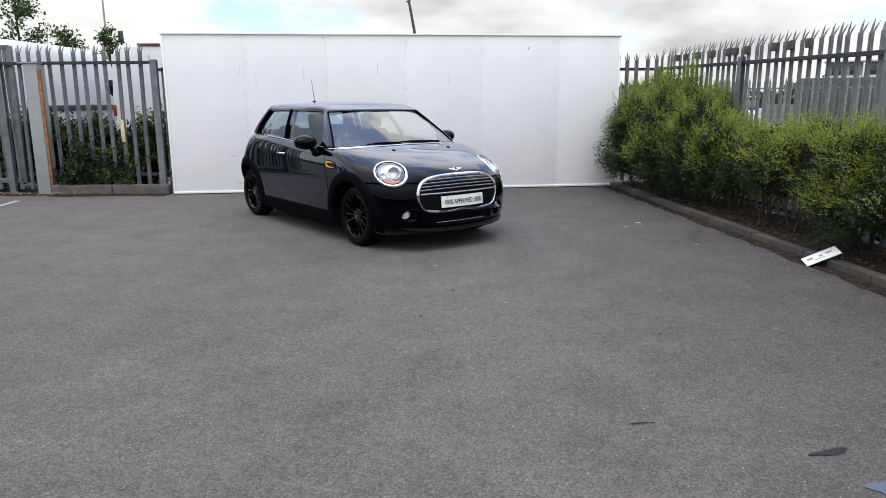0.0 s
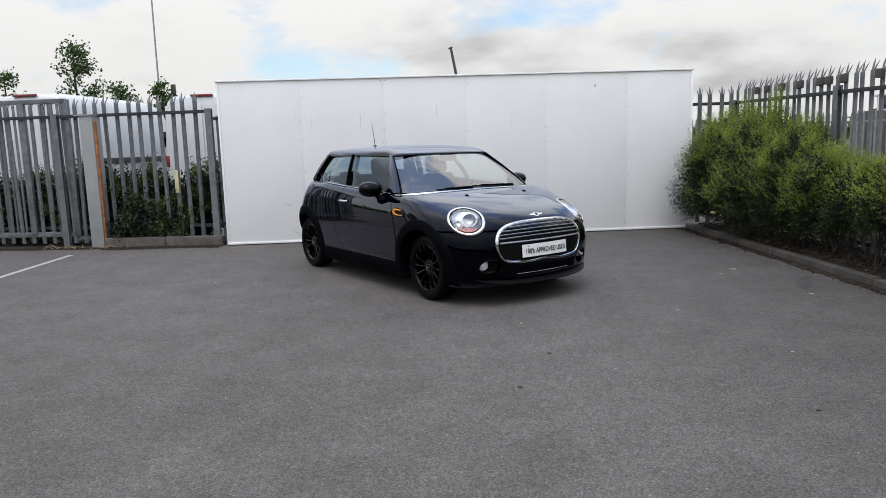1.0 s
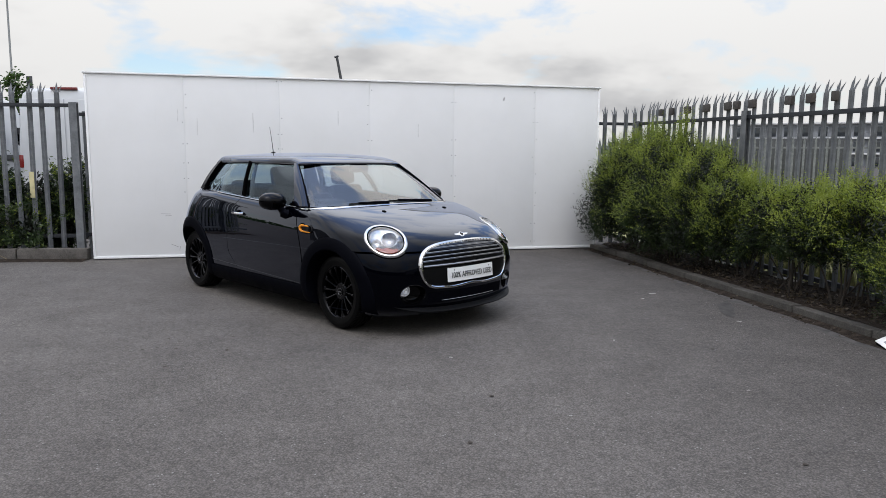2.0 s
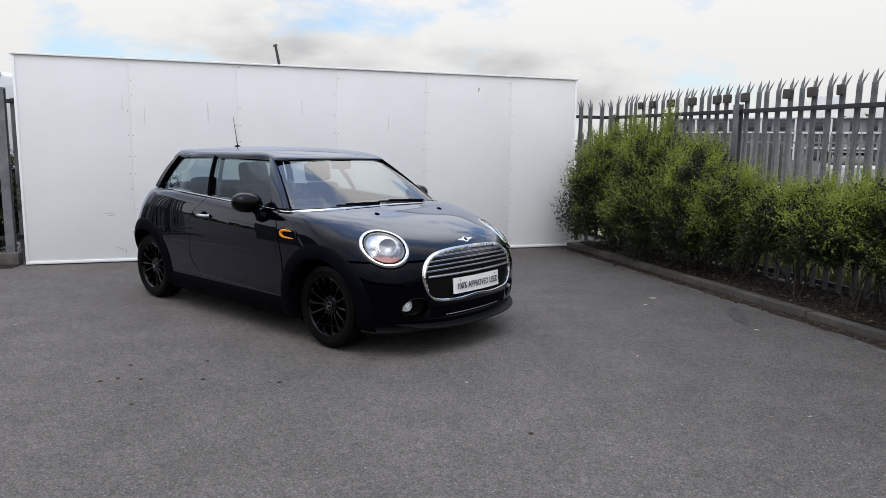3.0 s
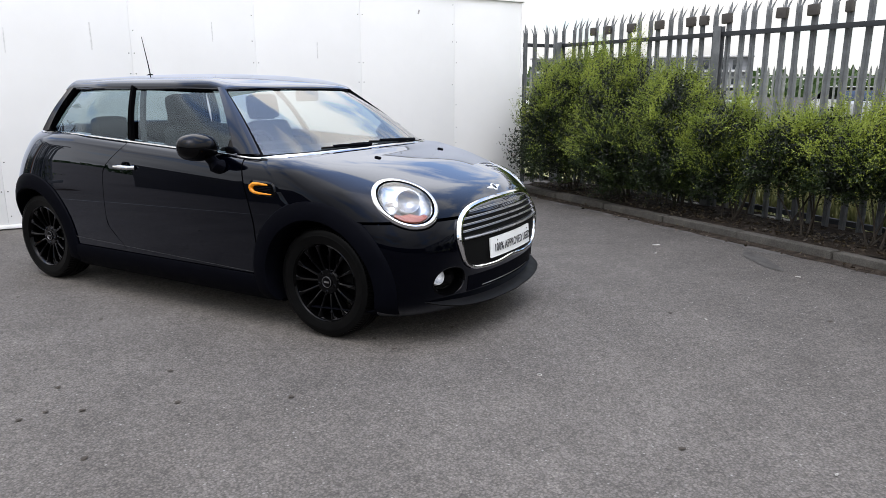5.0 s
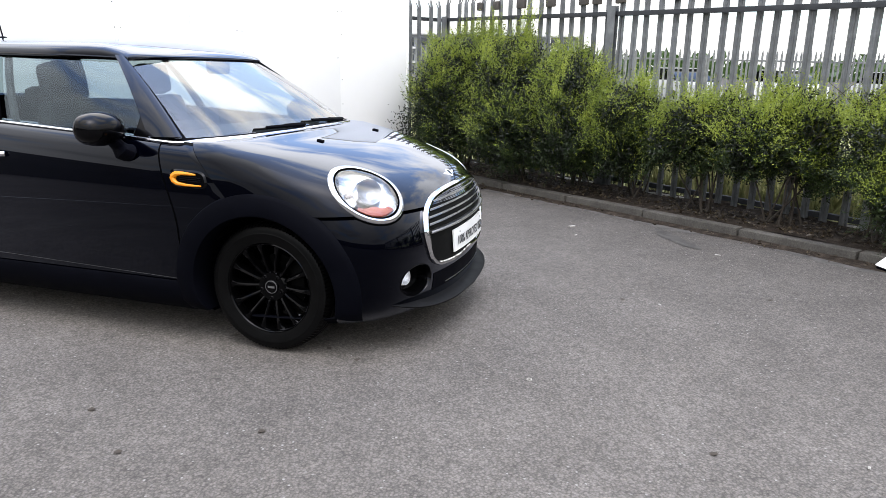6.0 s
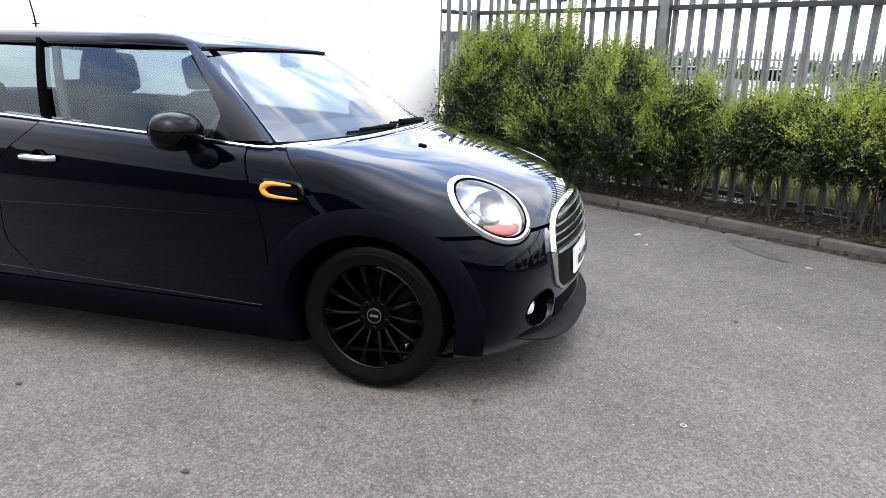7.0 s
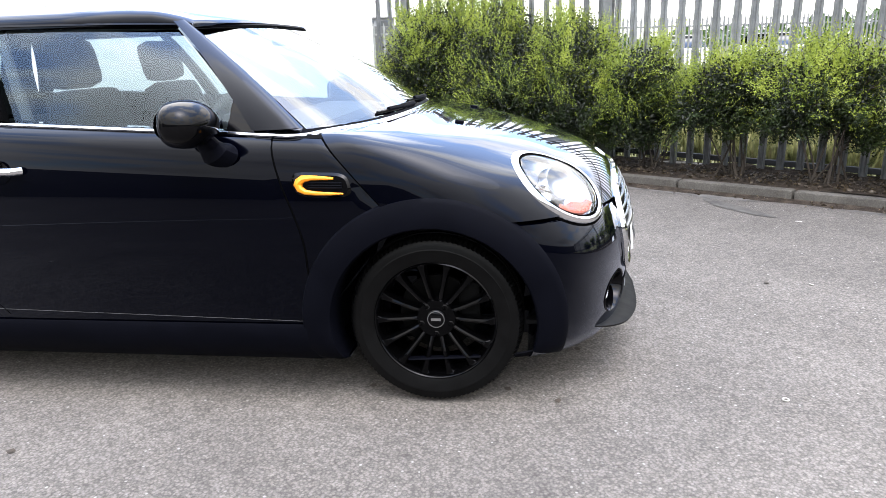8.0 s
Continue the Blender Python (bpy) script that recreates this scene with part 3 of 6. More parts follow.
# right-hand fence: runs along the planted bed, seen from its pale side
F0, F1 = Vector((fence_x(12.0), 12.0, 0)), Vector((fence_x(-5.0), -5.0, 0))
s_of = (F1 - F0).length / 17.0
fence_r = palisade("palisade_fence", "weathered galvanised steel palisade fence with pronged tops", F0, F1,
                   [0.07 + i * 0.1618 for i in range(104)], [0.06 + i * 2.70 for i in range(7)], 1.93, 2.24, low_rail=0.22, slope=-0.0135, face=-1)
for y, wide, kind_ in ((7.88, 0.08, 0), (8.22, 0.13, 1), (8.54, 0.14, 1), (9.18, 0.14, 0), (9.48, 0.13, 1), (9.66, 0.14, 1), (10.13, 0.15, 1), (10.59, 0.16, 0), (11.01, 0.10, 0), (11.31, 0.08, 0)):
    b = thing("sensor_box", "small dark plastic box clipped between fence pales", "fence box", pose(fence_x(y) - 0.045, y, 2.025 + 0.010 * (y - 9.3), 0, rng.uniform(-4, 4), 94.6), group="fence boxes")
    part("case", Geo().box((0, 0, 0), (wide * 0.80, 0.05, 0.10), 0.012), BOX_BROWN, b)
    if kind_:
        part("disc", Geo().lathe([(0.0001, 0.003), (0.014, 0.003), (0.018, 0.0)], 14, pose(-wide * 0.25, -0.026, 0.01, 90)), DULL, b, "pale round disc")
# concrete strip under the fence
g = Geo()
for i in range(8):
    y0 = 12.0 - i * 2.1
    g.box((fence_x(y0 - 1.05) + 0.03, y0 - 1.05, 0.03), (0.09, 2.09, 0.10), 0.01, pose(0, 0, 0, 0, 0, math.degrees(math.atan(0.08))))
tagged(part("fence_strip", g, CONCRETE, None), "pale concrete strip along the foot of the fence", "edging", kind="structure")

# fence behind the board wall
B0, B1 = Vector((-4.45, 11.30, 0)), Vector((3.62, 12.06, 0))
palisade("palisade_fence", "weathered steel palisade fence behind the white board wall", B0, B1,
         [0.2 + i * 0.163 for i in range(49)], [0.1 + 2.7 * i for i in range(3)], 1.93, 2.18)

# left-hand bay between pillar and board wall
left_bay = palisade("palisade_fence", "galvanised palisade fence bay with one yellow-marked pale", (-9.4, 11.42, 0), (-4.36, 11.15, 0),
         [0.02 + i * 0.175 for i in range(28)], [0.9, 2.55, 5.0], 2.03, 2.30, face=-1)
part("paint_mark", Geo().box((4.395, -0.031, 0.98), (0.062, 0.005, 0.34), 0.002), plain("yellow_mark", (0.48, 0.43, 0.24), 0.7, vary=0.2), left_bay, "faded yellow paint mark")
g = Geo()
for i, (x0, x1) in enumerate(((-6.15, -5.2), (-5.19, -4.30))):
    g.box(((x0 + x1) / 2, 11.06 - 0.02 * i, 0.05), (x1 - x0, 0.13, 0.20), 0.015, pose(0, 0, 0, 0, 0, -2))
tagged(part("edging_kerb", g, make_concrete("edging_concrete", (0.11, 0.10, 0.09)), None), "weathered concrete edging under the fence bay", "kerb", kind="structure")

# steel gate pillar
pillar = thing("gate_pillar", "grey painted steel gate pillar with one rusted edge", "pillar", pose(-6.27, 11.14, 0, 0, 0, -2))
part("column", Geo().box((0, 0, 1.0), (0.205, 0.22, 2.0), 0.008), GREY_PAINT, pillar)
part("cap", Geo().box((-0.03, 0, 2.01), (0.29, 0.25, 0.02), 0.004), GREY_PAINT, pillar)
part("rusted_edge", Geo().box((0.120, -0.07, 0.98), (0.034, 0.05, 1.88), 0.006), RUST, pillar, "flaking orange rust")

# sliding gate
gate = thing("sliding_gate", "grey steel sliding gate with square frame and upright bars", "gate", pose(-6.70, 11.28, 0, 0, 0, 177))
part("frame_post", Geo().box((0, 0, 1.22), (0.09, 0.06, 2.10), 0.006), STEEL, gate)
part("top_rail", Geo().box((1.6, 0, 2.25), (3.2, 0.06, 0.07), 0.006), STEEL, gate)
part("bottom_rail", Geo().box((1.6, 0, 0.20), (3.2, 0.06, 0.08), 0.006), STEEL, gate)
part("frame_post", Geo().box((0.72, 0.02, 1.22), (0.10, 0.06, 2.02), 0.006), STEEL, gate)
bar = Geo().box((0, 0, 1.22), (0.036, 0.02, 1.98), 0.004).mesh("bar", STEEL)
for i in range(1, 20):
    if i == 5:
        continue
    ob = new("bar", bar)
    ob.parent = gate
    ob.matrix_local = pose(i * 0.145, 0, 0)


# ---- plants ----
def leaves_mesh(name, P, D, S, mat, rng, fold=0.25, wide=0.40):
    """Diamond leaves: P points, D directions, S lengths (numpy)."""
    n = len(P)
    up = rng.normal(size=(n, 3))
    side = np.cross(D, up)
    side /= np.linalg.norm(side, axis=1)[:, None] + 1e-9
    nor = np.cross(side, D)
    tip = P + D * S[:, None]
    mid = P + D * (S * 0.5)[:, None]
    a = mid + side * (S * wide * 0.5)[:, None] + nor * (S * fold * 0.3)[:, None]
    b = mid - side * (S * wide * 0.5)[:, None] + nor * (S * fold * 0.3)[:, None]
    V = np.stack([P, a, tip, b], axis=1).reshape(-1, 3)
    idx = np.arange(n) * 4
    F = np.stack([np.stack([idx, idx + 1, idx + 2], 1), np.stack([idx, idx + 2, idx + 3], 1)], 1).reshape(-1, 3)
    me = bpy.data.meshes.new(name)
    me.vertices.add(len(V)); me.vertices.foreach_set("co", V.ravel().astype(np.float32))
    me.loops.add(F.size); me.loops.foreach_set("vertex_index", F.ravel().astype(np.int32))
    me.polygons.add(len(F)); me.polygons.foreach_set("loop_start", (np.arange(len(F)) * 3).astype(np.int32))
    me.materials.append(mat)
    me.update()
    me.validate()
    return me


def shoot_leaves(starts, dirs, lens, per, size, rng, droop=0.1):
    """Leaf places along many straight shoots."""
    n = len(starts)
    t = (np.arange(per) + 0.5) / per
    base = starts[:, None, :] + dirs[:, None, :] * (lens[:, None] * t)[:, :, None]
    base[:, :, 2] -= droop * (lens[:, None] * t ** 2)
    r = rng.normal(size=(n, per, 3))
    d = r * 0.85 + dirs[:, None, :] * 0.75
    d /= np.linalg.norm(d, axis=2)[:, :, None]
    s = size * (0.65 + 0.7 * rng.random((n, per))) * (1.05 - 0.45 * t)
    return base.reshape(-1, 3), d.reshape(-1, 3), s.reshape(-1)


def blob_points(n, lobes, rng, shell=0.55):
    """Random places in the outer part of a clump of ellipsoids, with their outward ways."""
    pts, nrm = [], []
    vol = np.array([l[3] * l[4] * l[5] for l in lobes]) ** 0.67
    pick = rng.choice(len(lobes), size=n, p=vol / vol.sum())
    for k, (cx, cy, cz, rx, ry, rz) in enumerate(lobes):
        m = int((pick == k).sum())
        v = rng.normal(size=(m, 3))
        v /= np.linalg.norm(v, axis=1)[:, None]
        rad = shell + (1 - shell) * rng.random(m) ** 0.6
        bumpy = 1 + 0.16 * np.sin(v[:, 0] * 7 + k) * np.cos(v[:, 1] * 6 + 2 * k) + 0.08 * rng.normal(size=m)
        q = v * (rad * bumpy)[:, None] * np.array([rx, ry, rz]) + np.array([cx, cy, cz])
        o = v / np.array([rx, ry, rz])
        o /= np.linalg.norm(o, axis=1)[:, None]
        pts.append(q); nrm.append(o)
    return np.concatenate(pts), np.concatenate(nrm)


def shrub(name, label, at, lobes, shoots, per, leaf, size, seed, stems=6, lift=0.95, length=(0.14, 0.34), group="hedge shrubs", fresh=0.93, leaf_new_lit=LEAF_NEW_LIT, low=0.16):
    rg = np.random.default_rng(seed)
    rn = random.Random(seed)
    th = thing(name, label, "shrub", pose(*at), group=group)
    # sprays: a bunch of shoots fans out from each twig end
    fan = 24
    T, TO = blob_points(max(8, shoots // fan), lobes, rg, 0.45)
    P = np.repeat(T, fan, axis=0) + rg.normal(size=(len(T) * fan, 3)) * 0.048
    O = np.repeat(TO, fan, axis=0)
    W = np.repeat(TO * 0.9 + np.array([0, 0, lift]) + 0.35 * rg.normal(size=TO.shape), fan, axis=0)
    keep = P[:, 2] > low
    P, O, W = P[keep], O[keep], W[keep]
    D = W + 0.34 * rg.normal(size=P.shape)
    D /= np.linalg.norm(D, axis=1)[:, None]
    Ln = rg.uniform(length[0], length[1], len(P))
    a, b, c = shoot_leaves(P - D * 0.06, D, Ln, per, size, rg)
    # near-black leaves fill the inside: the shade there is in their colour
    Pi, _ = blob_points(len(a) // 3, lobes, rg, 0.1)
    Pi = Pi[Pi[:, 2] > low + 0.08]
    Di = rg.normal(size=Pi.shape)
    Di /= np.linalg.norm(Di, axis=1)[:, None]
    inner = leaves_mesh("inner_foliage", Pi, Di, np.full(len(Pi), size * 1.5), LEAF_SHADE, rg)
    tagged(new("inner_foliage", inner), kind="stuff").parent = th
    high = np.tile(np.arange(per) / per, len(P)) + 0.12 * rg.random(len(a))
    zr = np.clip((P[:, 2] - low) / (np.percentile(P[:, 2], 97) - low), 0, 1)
    # new-growth tips; score also paints top light onto high, upward-facing sprays
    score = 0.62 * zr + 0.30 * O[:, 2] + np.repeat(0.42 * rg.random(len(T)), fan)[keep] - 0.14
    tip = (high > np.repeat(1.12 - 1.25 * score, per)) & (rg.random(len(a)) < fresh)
    for nm, sel, mt in (("foliage", ~tip, leaf), ("new_growth", tip, leaf_new_lit)):
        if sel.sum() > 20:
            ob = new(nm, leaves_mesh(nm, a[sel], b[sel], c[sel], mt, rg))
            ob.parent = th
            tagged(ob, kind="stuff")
    g = Geo()
    for k in range(stems):
        l = rn.choice(lobes)
        p0 = Vector((rn.uniform(-0.12, 0.12), rn.uniform(-0.15, 0.15), -0.04))
        p2 = Vector((l[0] + rn.uniform(-0.5, 0.5) * l[3], l[1] + rn.uniform(-0.5, 0.5) * l[4], l[2] + rn.uniform(-0.2, 0.5) * l[5]))
        p1 = p0.lerp(p2, 0.45) + Vector((rn.uniform(-0.08, 0.08), rn.uniform(-0.08, 0.08), 0.05))
        pts = [p0, p0.lerp(p1, 0.5) + Vector((0.015, 0, 0)), p1, p1.lerp(p2, 0.5), p2]
        g.tube(pts, [0.010, 0.008, 0.007, 0.005, 0.003], 6)
        for j in range(6):
            q = p1.lerp(p2, rn.random())
            e = q + Vector((rn.uniform(-0.3, 0.3), rn.uniform(-0.3, 0.3), rn.uniform(0.05, 0.3)))
            g.tube([q, q.lerp(e, 0.5) + Vector((0, 0, 0.02)), e], [0.005, 0.004, 0.002], 4)
    part("branchwork", g, BARK, th)
    return th


HEDGE = "green shrub with small bright leaves behind the kerb"
TALL = "tall dense green shrub with bright tips beside the white wall"
# lobes: centre and radii, about the shrub's foot
shrub("shrub", TALL, (3.28, 11.05, 0.08), [(-0.06, 0.0, 0.85, 0.60, 0.52, 0.72), (-0.40, 0.1, 0.52, 0.48, 0.48, 0.46), (-0.40, 0.0, 0.95, 0.36, 0.40, 0.36), (0.1, 0.1, 1.24, 0.48, 0.46, 0.46), (0.2, -0.3, 1.05, 0.5, 0.5, 0.55)], 4400, 24, LEAF, 0.025, 11, 10, low=0.13)
shrub("shrub", TALL, (3.40, 10.15, 0.08), [(-0.14, 0.0, 0.80, 0.60, 0.60, 0.70), (0.05, 0.25, 1.20, 0.5, 0.5, 0.48), (-0.3, -0.2, 0.55, 0.44, 0.5, 0.45)], 3900, 24, LEAF, 0.025, 12, 9, low=0.13)
shrub("shrub", HEDGE, (3.50, 9.35, 0.08), [(-0.10, 0.0, 0.72, 0.56, 0.55, 0.60), (0.05, 0.15, 1.02, 0.42, 0.45, 0.42), (-0.28, -0.1, 0.5, 0.38, 0.45, 0.36)], 3300, 24, LEAF, 0.024, 13, 8, low=0.13)
k = 20
for y, h, w in ((8.62, 1.10, 0.52), (7.85, 1.02, 0.52), (7.10, 1.10, 0.56), (6.35, 1.14, 0.57), (5.55, 1.10, 0.54), (4.75, 1.1, 0.54), (3.9, 1.05, 0.52), (3.0, 1.1, 0.52), (2.0, 1.05, 0.52), (1.0, 1.1, 0.52)):
    rs = random.Random(k)
    lob = [(rs.uniform(-0.28, 0.22), rs.uniform(-0.27, 0.27), h * rs.uniform(0.36, 0.84), w * rs.uniform(0.38, 0.56), rs.uniform(0.20, 0.30), h * rs.uniform(0.16, 0.24)) for _ in range(9)]
    lob.append((-0.02, 0.0, h * 0.62, w * 0.7, 0.34, h * 0.28))
    shrub("shrub", HEDGE, (kerb_x(y) + 0.50, y, 0.08), lob, 2900 if y > 5 else 420, 22, LEAF, 0.025, k, 9, low=0.12)
    k += 1

# brambles behind the left fence
for i, (x, y, h) in enumerate(((-4.75, 11.66, 1.10), (-5.2, 11.62, 0.95), (-5.65, 11.6, 1.0), (-6.1, 11.7, 1.05), (-6.6, 11.75, 1.15), (-7.15, 11.75, 1.05), (-7.7, 11.8, 0.95), (-8.4, 11.8, 1.0), (-9.3, 11.9, 1.0))):
    shrub("bramble", "tangled dark bramble and weeds growing through the fence", (x, y, 0.0),
          [(0, 0, h * 0.5, 0.48, 0.38, h * 0.5), (0.15, -0.1, h * 0.75, 0.3, 0.3, h * 0.42), (-0.2, 0.1, h * 0.3, 0.4, 0.4, h * 0.3)], 760, 11, BRAMBLE, 0.062, 60 + i, 7, lift=0.35, length=(0.15, 0.4), group="brambles", fresh=0.12, low=0.05)
# one bramble spills out through the pales
shrub("bramble", "bramble spilling through the fence onto the edging", (-5.65, 11.15, 0.05), [(0, 0, 0.42, 0.36, 0.22, 0.42), (-0.22, 0.0, 0.22, 0.3, 0.2, 0.22), (0.5, 0.05, 0.3, 0.3, 0.16, 0.3)], 520, 9, BRAMBLE, 0.05, 77, 6, lift=0.2, length=(0.12, 0.3), group="brambles", fresh=0.12, low=0.05)

# grass outside the right fence
rg = np.random.default_rng(3)
n = 9000
yy = rg.uniform(3, 11.8, n)
P = np.stack([fence_x(yy) + 0.14 + rg.random(n) ** 1.5 * 2.6, yy, np.full(n, 0.05)], 1)
D = np.stack([rg.normal(size=n) * 0.25, rg.normal(size=n) * 0.25, np.ones(n)], 1)
D /= np.linalg.norm(D, axis=1)[:, None]
tagged(new("grass", leaves_mesh("grass", P, D, rg.uniform(0.10, 0.34, n), GRASS, rg, 0.4, 0.07)), "long dry grass outside the fence", "grass", kind="stuff")


# ---- the car ----
CAR = pose(-0.287, 7.439, 0, 0, 0, -52.3)     # x forward from the front axle, y to its left
car = thing("car", "dark blue-black three-door hatchback with black wheels and chrome trim", "car", CAR)

# level: nose, start of nose curve, its power, half width, tail, start of tail curve, its power
HULL = [
    (0.15, 0.61, -0.10, 4.4, 0.760, -2.930, -2.440, 2.9),
    (0.18, 0.675, -0.10, 4.5, 0.800, -2.980, -2.440, 2.9),
    (0.24, 0.708, -0.10, 4.6, 0.832, -3.030, -2.440, 2.9),
    (0.48, 0.722, -0.10, 4.6, 0.857, -3.090, -2.440, 2.9),
    (0.58, 0.710, -0.10, 4.2, 0.8635, -3.095, -2.430, 2.85),
    (0.66, 0.684, -0.10, 3.5, 0.863, -3.085, -2.410, 2.8),
    (0.72, 0.648, -0.12, 3.05, 0.860, -3.065, -2.390, 2.7),
    (0.77, 0.595, -0.15, 2.8, 0.856, -3.040, -2.360, 2.6),
    (0.81, 0.520, -0.20, 2.7, 0.852, -3.015, -2.330, 2.5),
    (0.89, 0.270, -0.30, 2.7, 0.833, -2.950, -2.250, 2.4),
    (0.92, 0.120, -0.33, 2.7, 0.815, -2.920, -2.210, 2.35),
    (0.942, -0.01, -0.345, 2.6, 0.790, -2.890, -2.190, 2.3),
]
BELT = 0.942


def lift(x, z):
    return z + sm(0.6, BELT, z) * 0.06 * max(0.0, min(1.5, (-0.35 - x) / 1.1))


def half_width(x, z):
    xn, xs, p, w, xr, rs_, rp_ = table(HULL, z)
    if x > xs:
        t = min(1.0, (x - xs) / (xn - xs))
        return w * max(0.0, 1 - t ** p) ** 0.5
    if x < rs_:
        t = min(1.0, (rs_ - x) / (rs_ - xr))
        return w * max(0.0, 1 - t ** rp_) ** 0.5
    return w


def front_x(y, z):
    xn, xs, p, w, xr, rs_, rp_ = table(HULL, z)
    return xs + (xn - xs) * max(0.0, 1 - (y / w) ** 2) ** (1 / p)


def side_pt(x, z, out=0.0, side=-1):
    return Vector((x, side * (half_width(x, z) + out), lift(x, z)))


def front_n(y, z):
    e = 0.004
    a = Vector((front_x(y + e, z) - front_x(y - e, z), 2 * e, 0))
    b = Vector((front_x(y, z + e) - front_x(y, z - e), 0, 2 * e))
    return a.cross(b).normalized()


def seam_x(z):
    return -0.165 - (z - 0.741) * 0.92


def cowl(y):
    """The bonnet's rear edge along the foot of the windscreen."""
    t = min(1.0, abs(y) / 0.79)
    return Vector((-0.465 + 0.335 * max(0.0, 1 - t ** 2.6) ** 0.5, y, 0.966 - 0.022 * t * t))


def cut(me, cutters):
    """Cuts closed meshes out of a closed mesh."""
    ob = new("work", me)
    tools = []
    for c in cutters:
        t = new("tool", c)
        tools.append(t)
        md = ob.modifiers.new("cut", "BOOLEAN")
        md.operation, md.solver, md.object = "DIFFERENCE", "EXACT", t
    dg = bpy.context.evaluated_depsgraph_get()
    res = bpy.data.meshes.new_from_object(ob.evaluated_get(dg))
    for o in (ob, *tools):
        bpy.data.objects.remove(o)
    return res


def drum(x, r, y0, y1, n=48):
    g = Geo()
    rows = [[(x + r * math.cos(2 * math.pi * k / n), y, 0.305 + r * math.sin(2 * math.pi * k / n)) for k in range(n)] for y in (y0, y1)]
    g.grid(rows, loop=True).cap(rows[0], True).cap(rows[1])
    return g.mesh("drum", None, False, recalc=True)


def smooth_mesh(me, mat, angle=35):
    me.materials.clear()
    me.materials.append(mat)
    me.polygons.foreach_set("use_smooth", [True] * len(me.polygons))
    me.set_sharp_from_angle(angle=radians(angle))
    return me


# headlamp seat: an oval laid onto the curved wing
LAMP_C, LAMP_A, LAMP_B, LAMP_ROLL = Vector((0.400, 0.620, 0.742)), 0.186, 0.152, 0.692


def aim(az, el):
    return Vector((math.cos(el) * math.cos(az), math.cos(el) * math.sin(az), math.sin(el)))


LAMP_N, LAMP_D = aim(0.476, 0.579), aim(0.757, 0.414)
_r = Vector((0, 0, 1)).cross(LAMP_N).normalized()
_u = LAMP_N.cross(_r).normalized()
LAMP_R = _r * math.cos(LAMP_ROLL) + _u * math.sin(LAMP_ROLL)
LAMP_U = _u * math.cos(LAMP_ROLL) - _r * math.sin(LAMP_ROLL)


def lamp_pt(side, q, ph, h, seen={}):
    """A point of the headlamp: q of its radius, at the angle ph, h above the wing."""
    key = (round(q, 4), round(ph, 4))
    if key not in seen:
        p = LAMP_C + LAMP_R * (LAMP_A * q * math.cos(ph)) + LAMP_U * (LAMP_B * q * math.sin(ph))
        lo, hi = -0.25, 0.25
        for _ in range(30):
            mid = (lo + hi) / 2
            c = p + LAMP_D * mid
            inside = c.z < 0.942 and half_width(c.x, min(max(c.z, 0.15), 0.942)) > abs(c.y)
            lo, hi = (mid, hi) if inside else (lo, mid)
        seen[key] = p + LAMP_D * lo
    c = seen[key] + LAMP_D * h
    return Vector((c.x, c.y * side, c.z))


def lamp_oval(side, q, h, n=48):
    return [lamp_pt(side, q, 2 * math.pi * k / n, h) for k in range(n)]


def lamp_cutter(side):
    r = [lamp_oval(side, q, h) for q, h in ((0.02, -0.08), (0.4, -0.08), (0.90, -0.08), (0.90, 0.12), (0.4, 0.12), (0.02, 0.12))]
    return Geo().grid(r, loop=True).cap(r[0], True).cap(r[-1]).mesh("seat", None, False, recalc=True)


# fog lamp recess: an oval scoop in the bumper
FOG_N = Vector((0.90, 0.43, 0.03)).normalized()


def fog_oval(side, q, h, n=36):
    pts = []
    for k in range(n):
        t = 2 * math.pi * k / n
        y, z = 0.540 + 0.096 * q * math.cos(t), 0.342 + 0.074 * q * math.sin(t)
        c = Vector((front_x(y, z), y, z)) + FOG_N * h
        pts.append(Vector((c.x, c.y * side, c.z)))
    return pts


def fog_cutter(side):
    r = [fog_oval(side, q, h) for q, h in ((0.02, -0.10), (0.97, -0.10), (0.97, 0.06), (0.02, 0.06))]
    return Geo().grid(r, loop=True).cap(r[0], True).cap(r[-1]).mesh("seat", None, False, recalc=True)


# lower body with an open cabin tub
levels = [0.15, 0.165, 0.18, 0.21, 0.24, 0.30, 0.36, 0.42, 0.48, 0.53, 0.58, 0.62, 0.652, 0.664, 0.69, 0.72, 0.745, 0.77, 0.79, 0.81, 0.83, 0.85, 0.87, 0.89, 0.905, 0.92, 0.932, 0.942]


def ring(z):
    xn, xs, p, w, xr, rs_, rp_ = table(HULL, z)
    pts = []
    for k in range(19):
        th = math.pi / 2 * (1 - k / 18)
        x = rs_ - (rs_ - xr) * math.sin(th) ** (2 / rp_) if th > 0 else rs_
        pts.append((x, half_width(x, z) if k else 0.0))
    for k in range(1, 40):
        x = rs_ + (xs - rs_) * k / 40
        pts.append((x, half_width(x, z)))
    for k in range(0, 25):
        th = math.pi / 2 * k / 24
        x = xs + (xn - xs) * math.sin(th) ** (2 / p)
        pts.append((x, half_width(x, z) if k < 24 else 0.0))
    half = []
    for x, y in pts:
        under = sm(0.655, 0.664, z) * sm(seam_x(min(z, 0.93)) + 0.02, seam_x(min(z, 0.93)) + 0.05, x)
        s = 1 - 0.028 * under
        half.append(((x - 0.022 * under) if x > 0.2 else x, y * s, lift(x, z) - 0.012 * under * sm(0.8, 0.94, z)))
    return half + [(x, -y, z_) for x, y, z_ in half[-2:0:-1]]


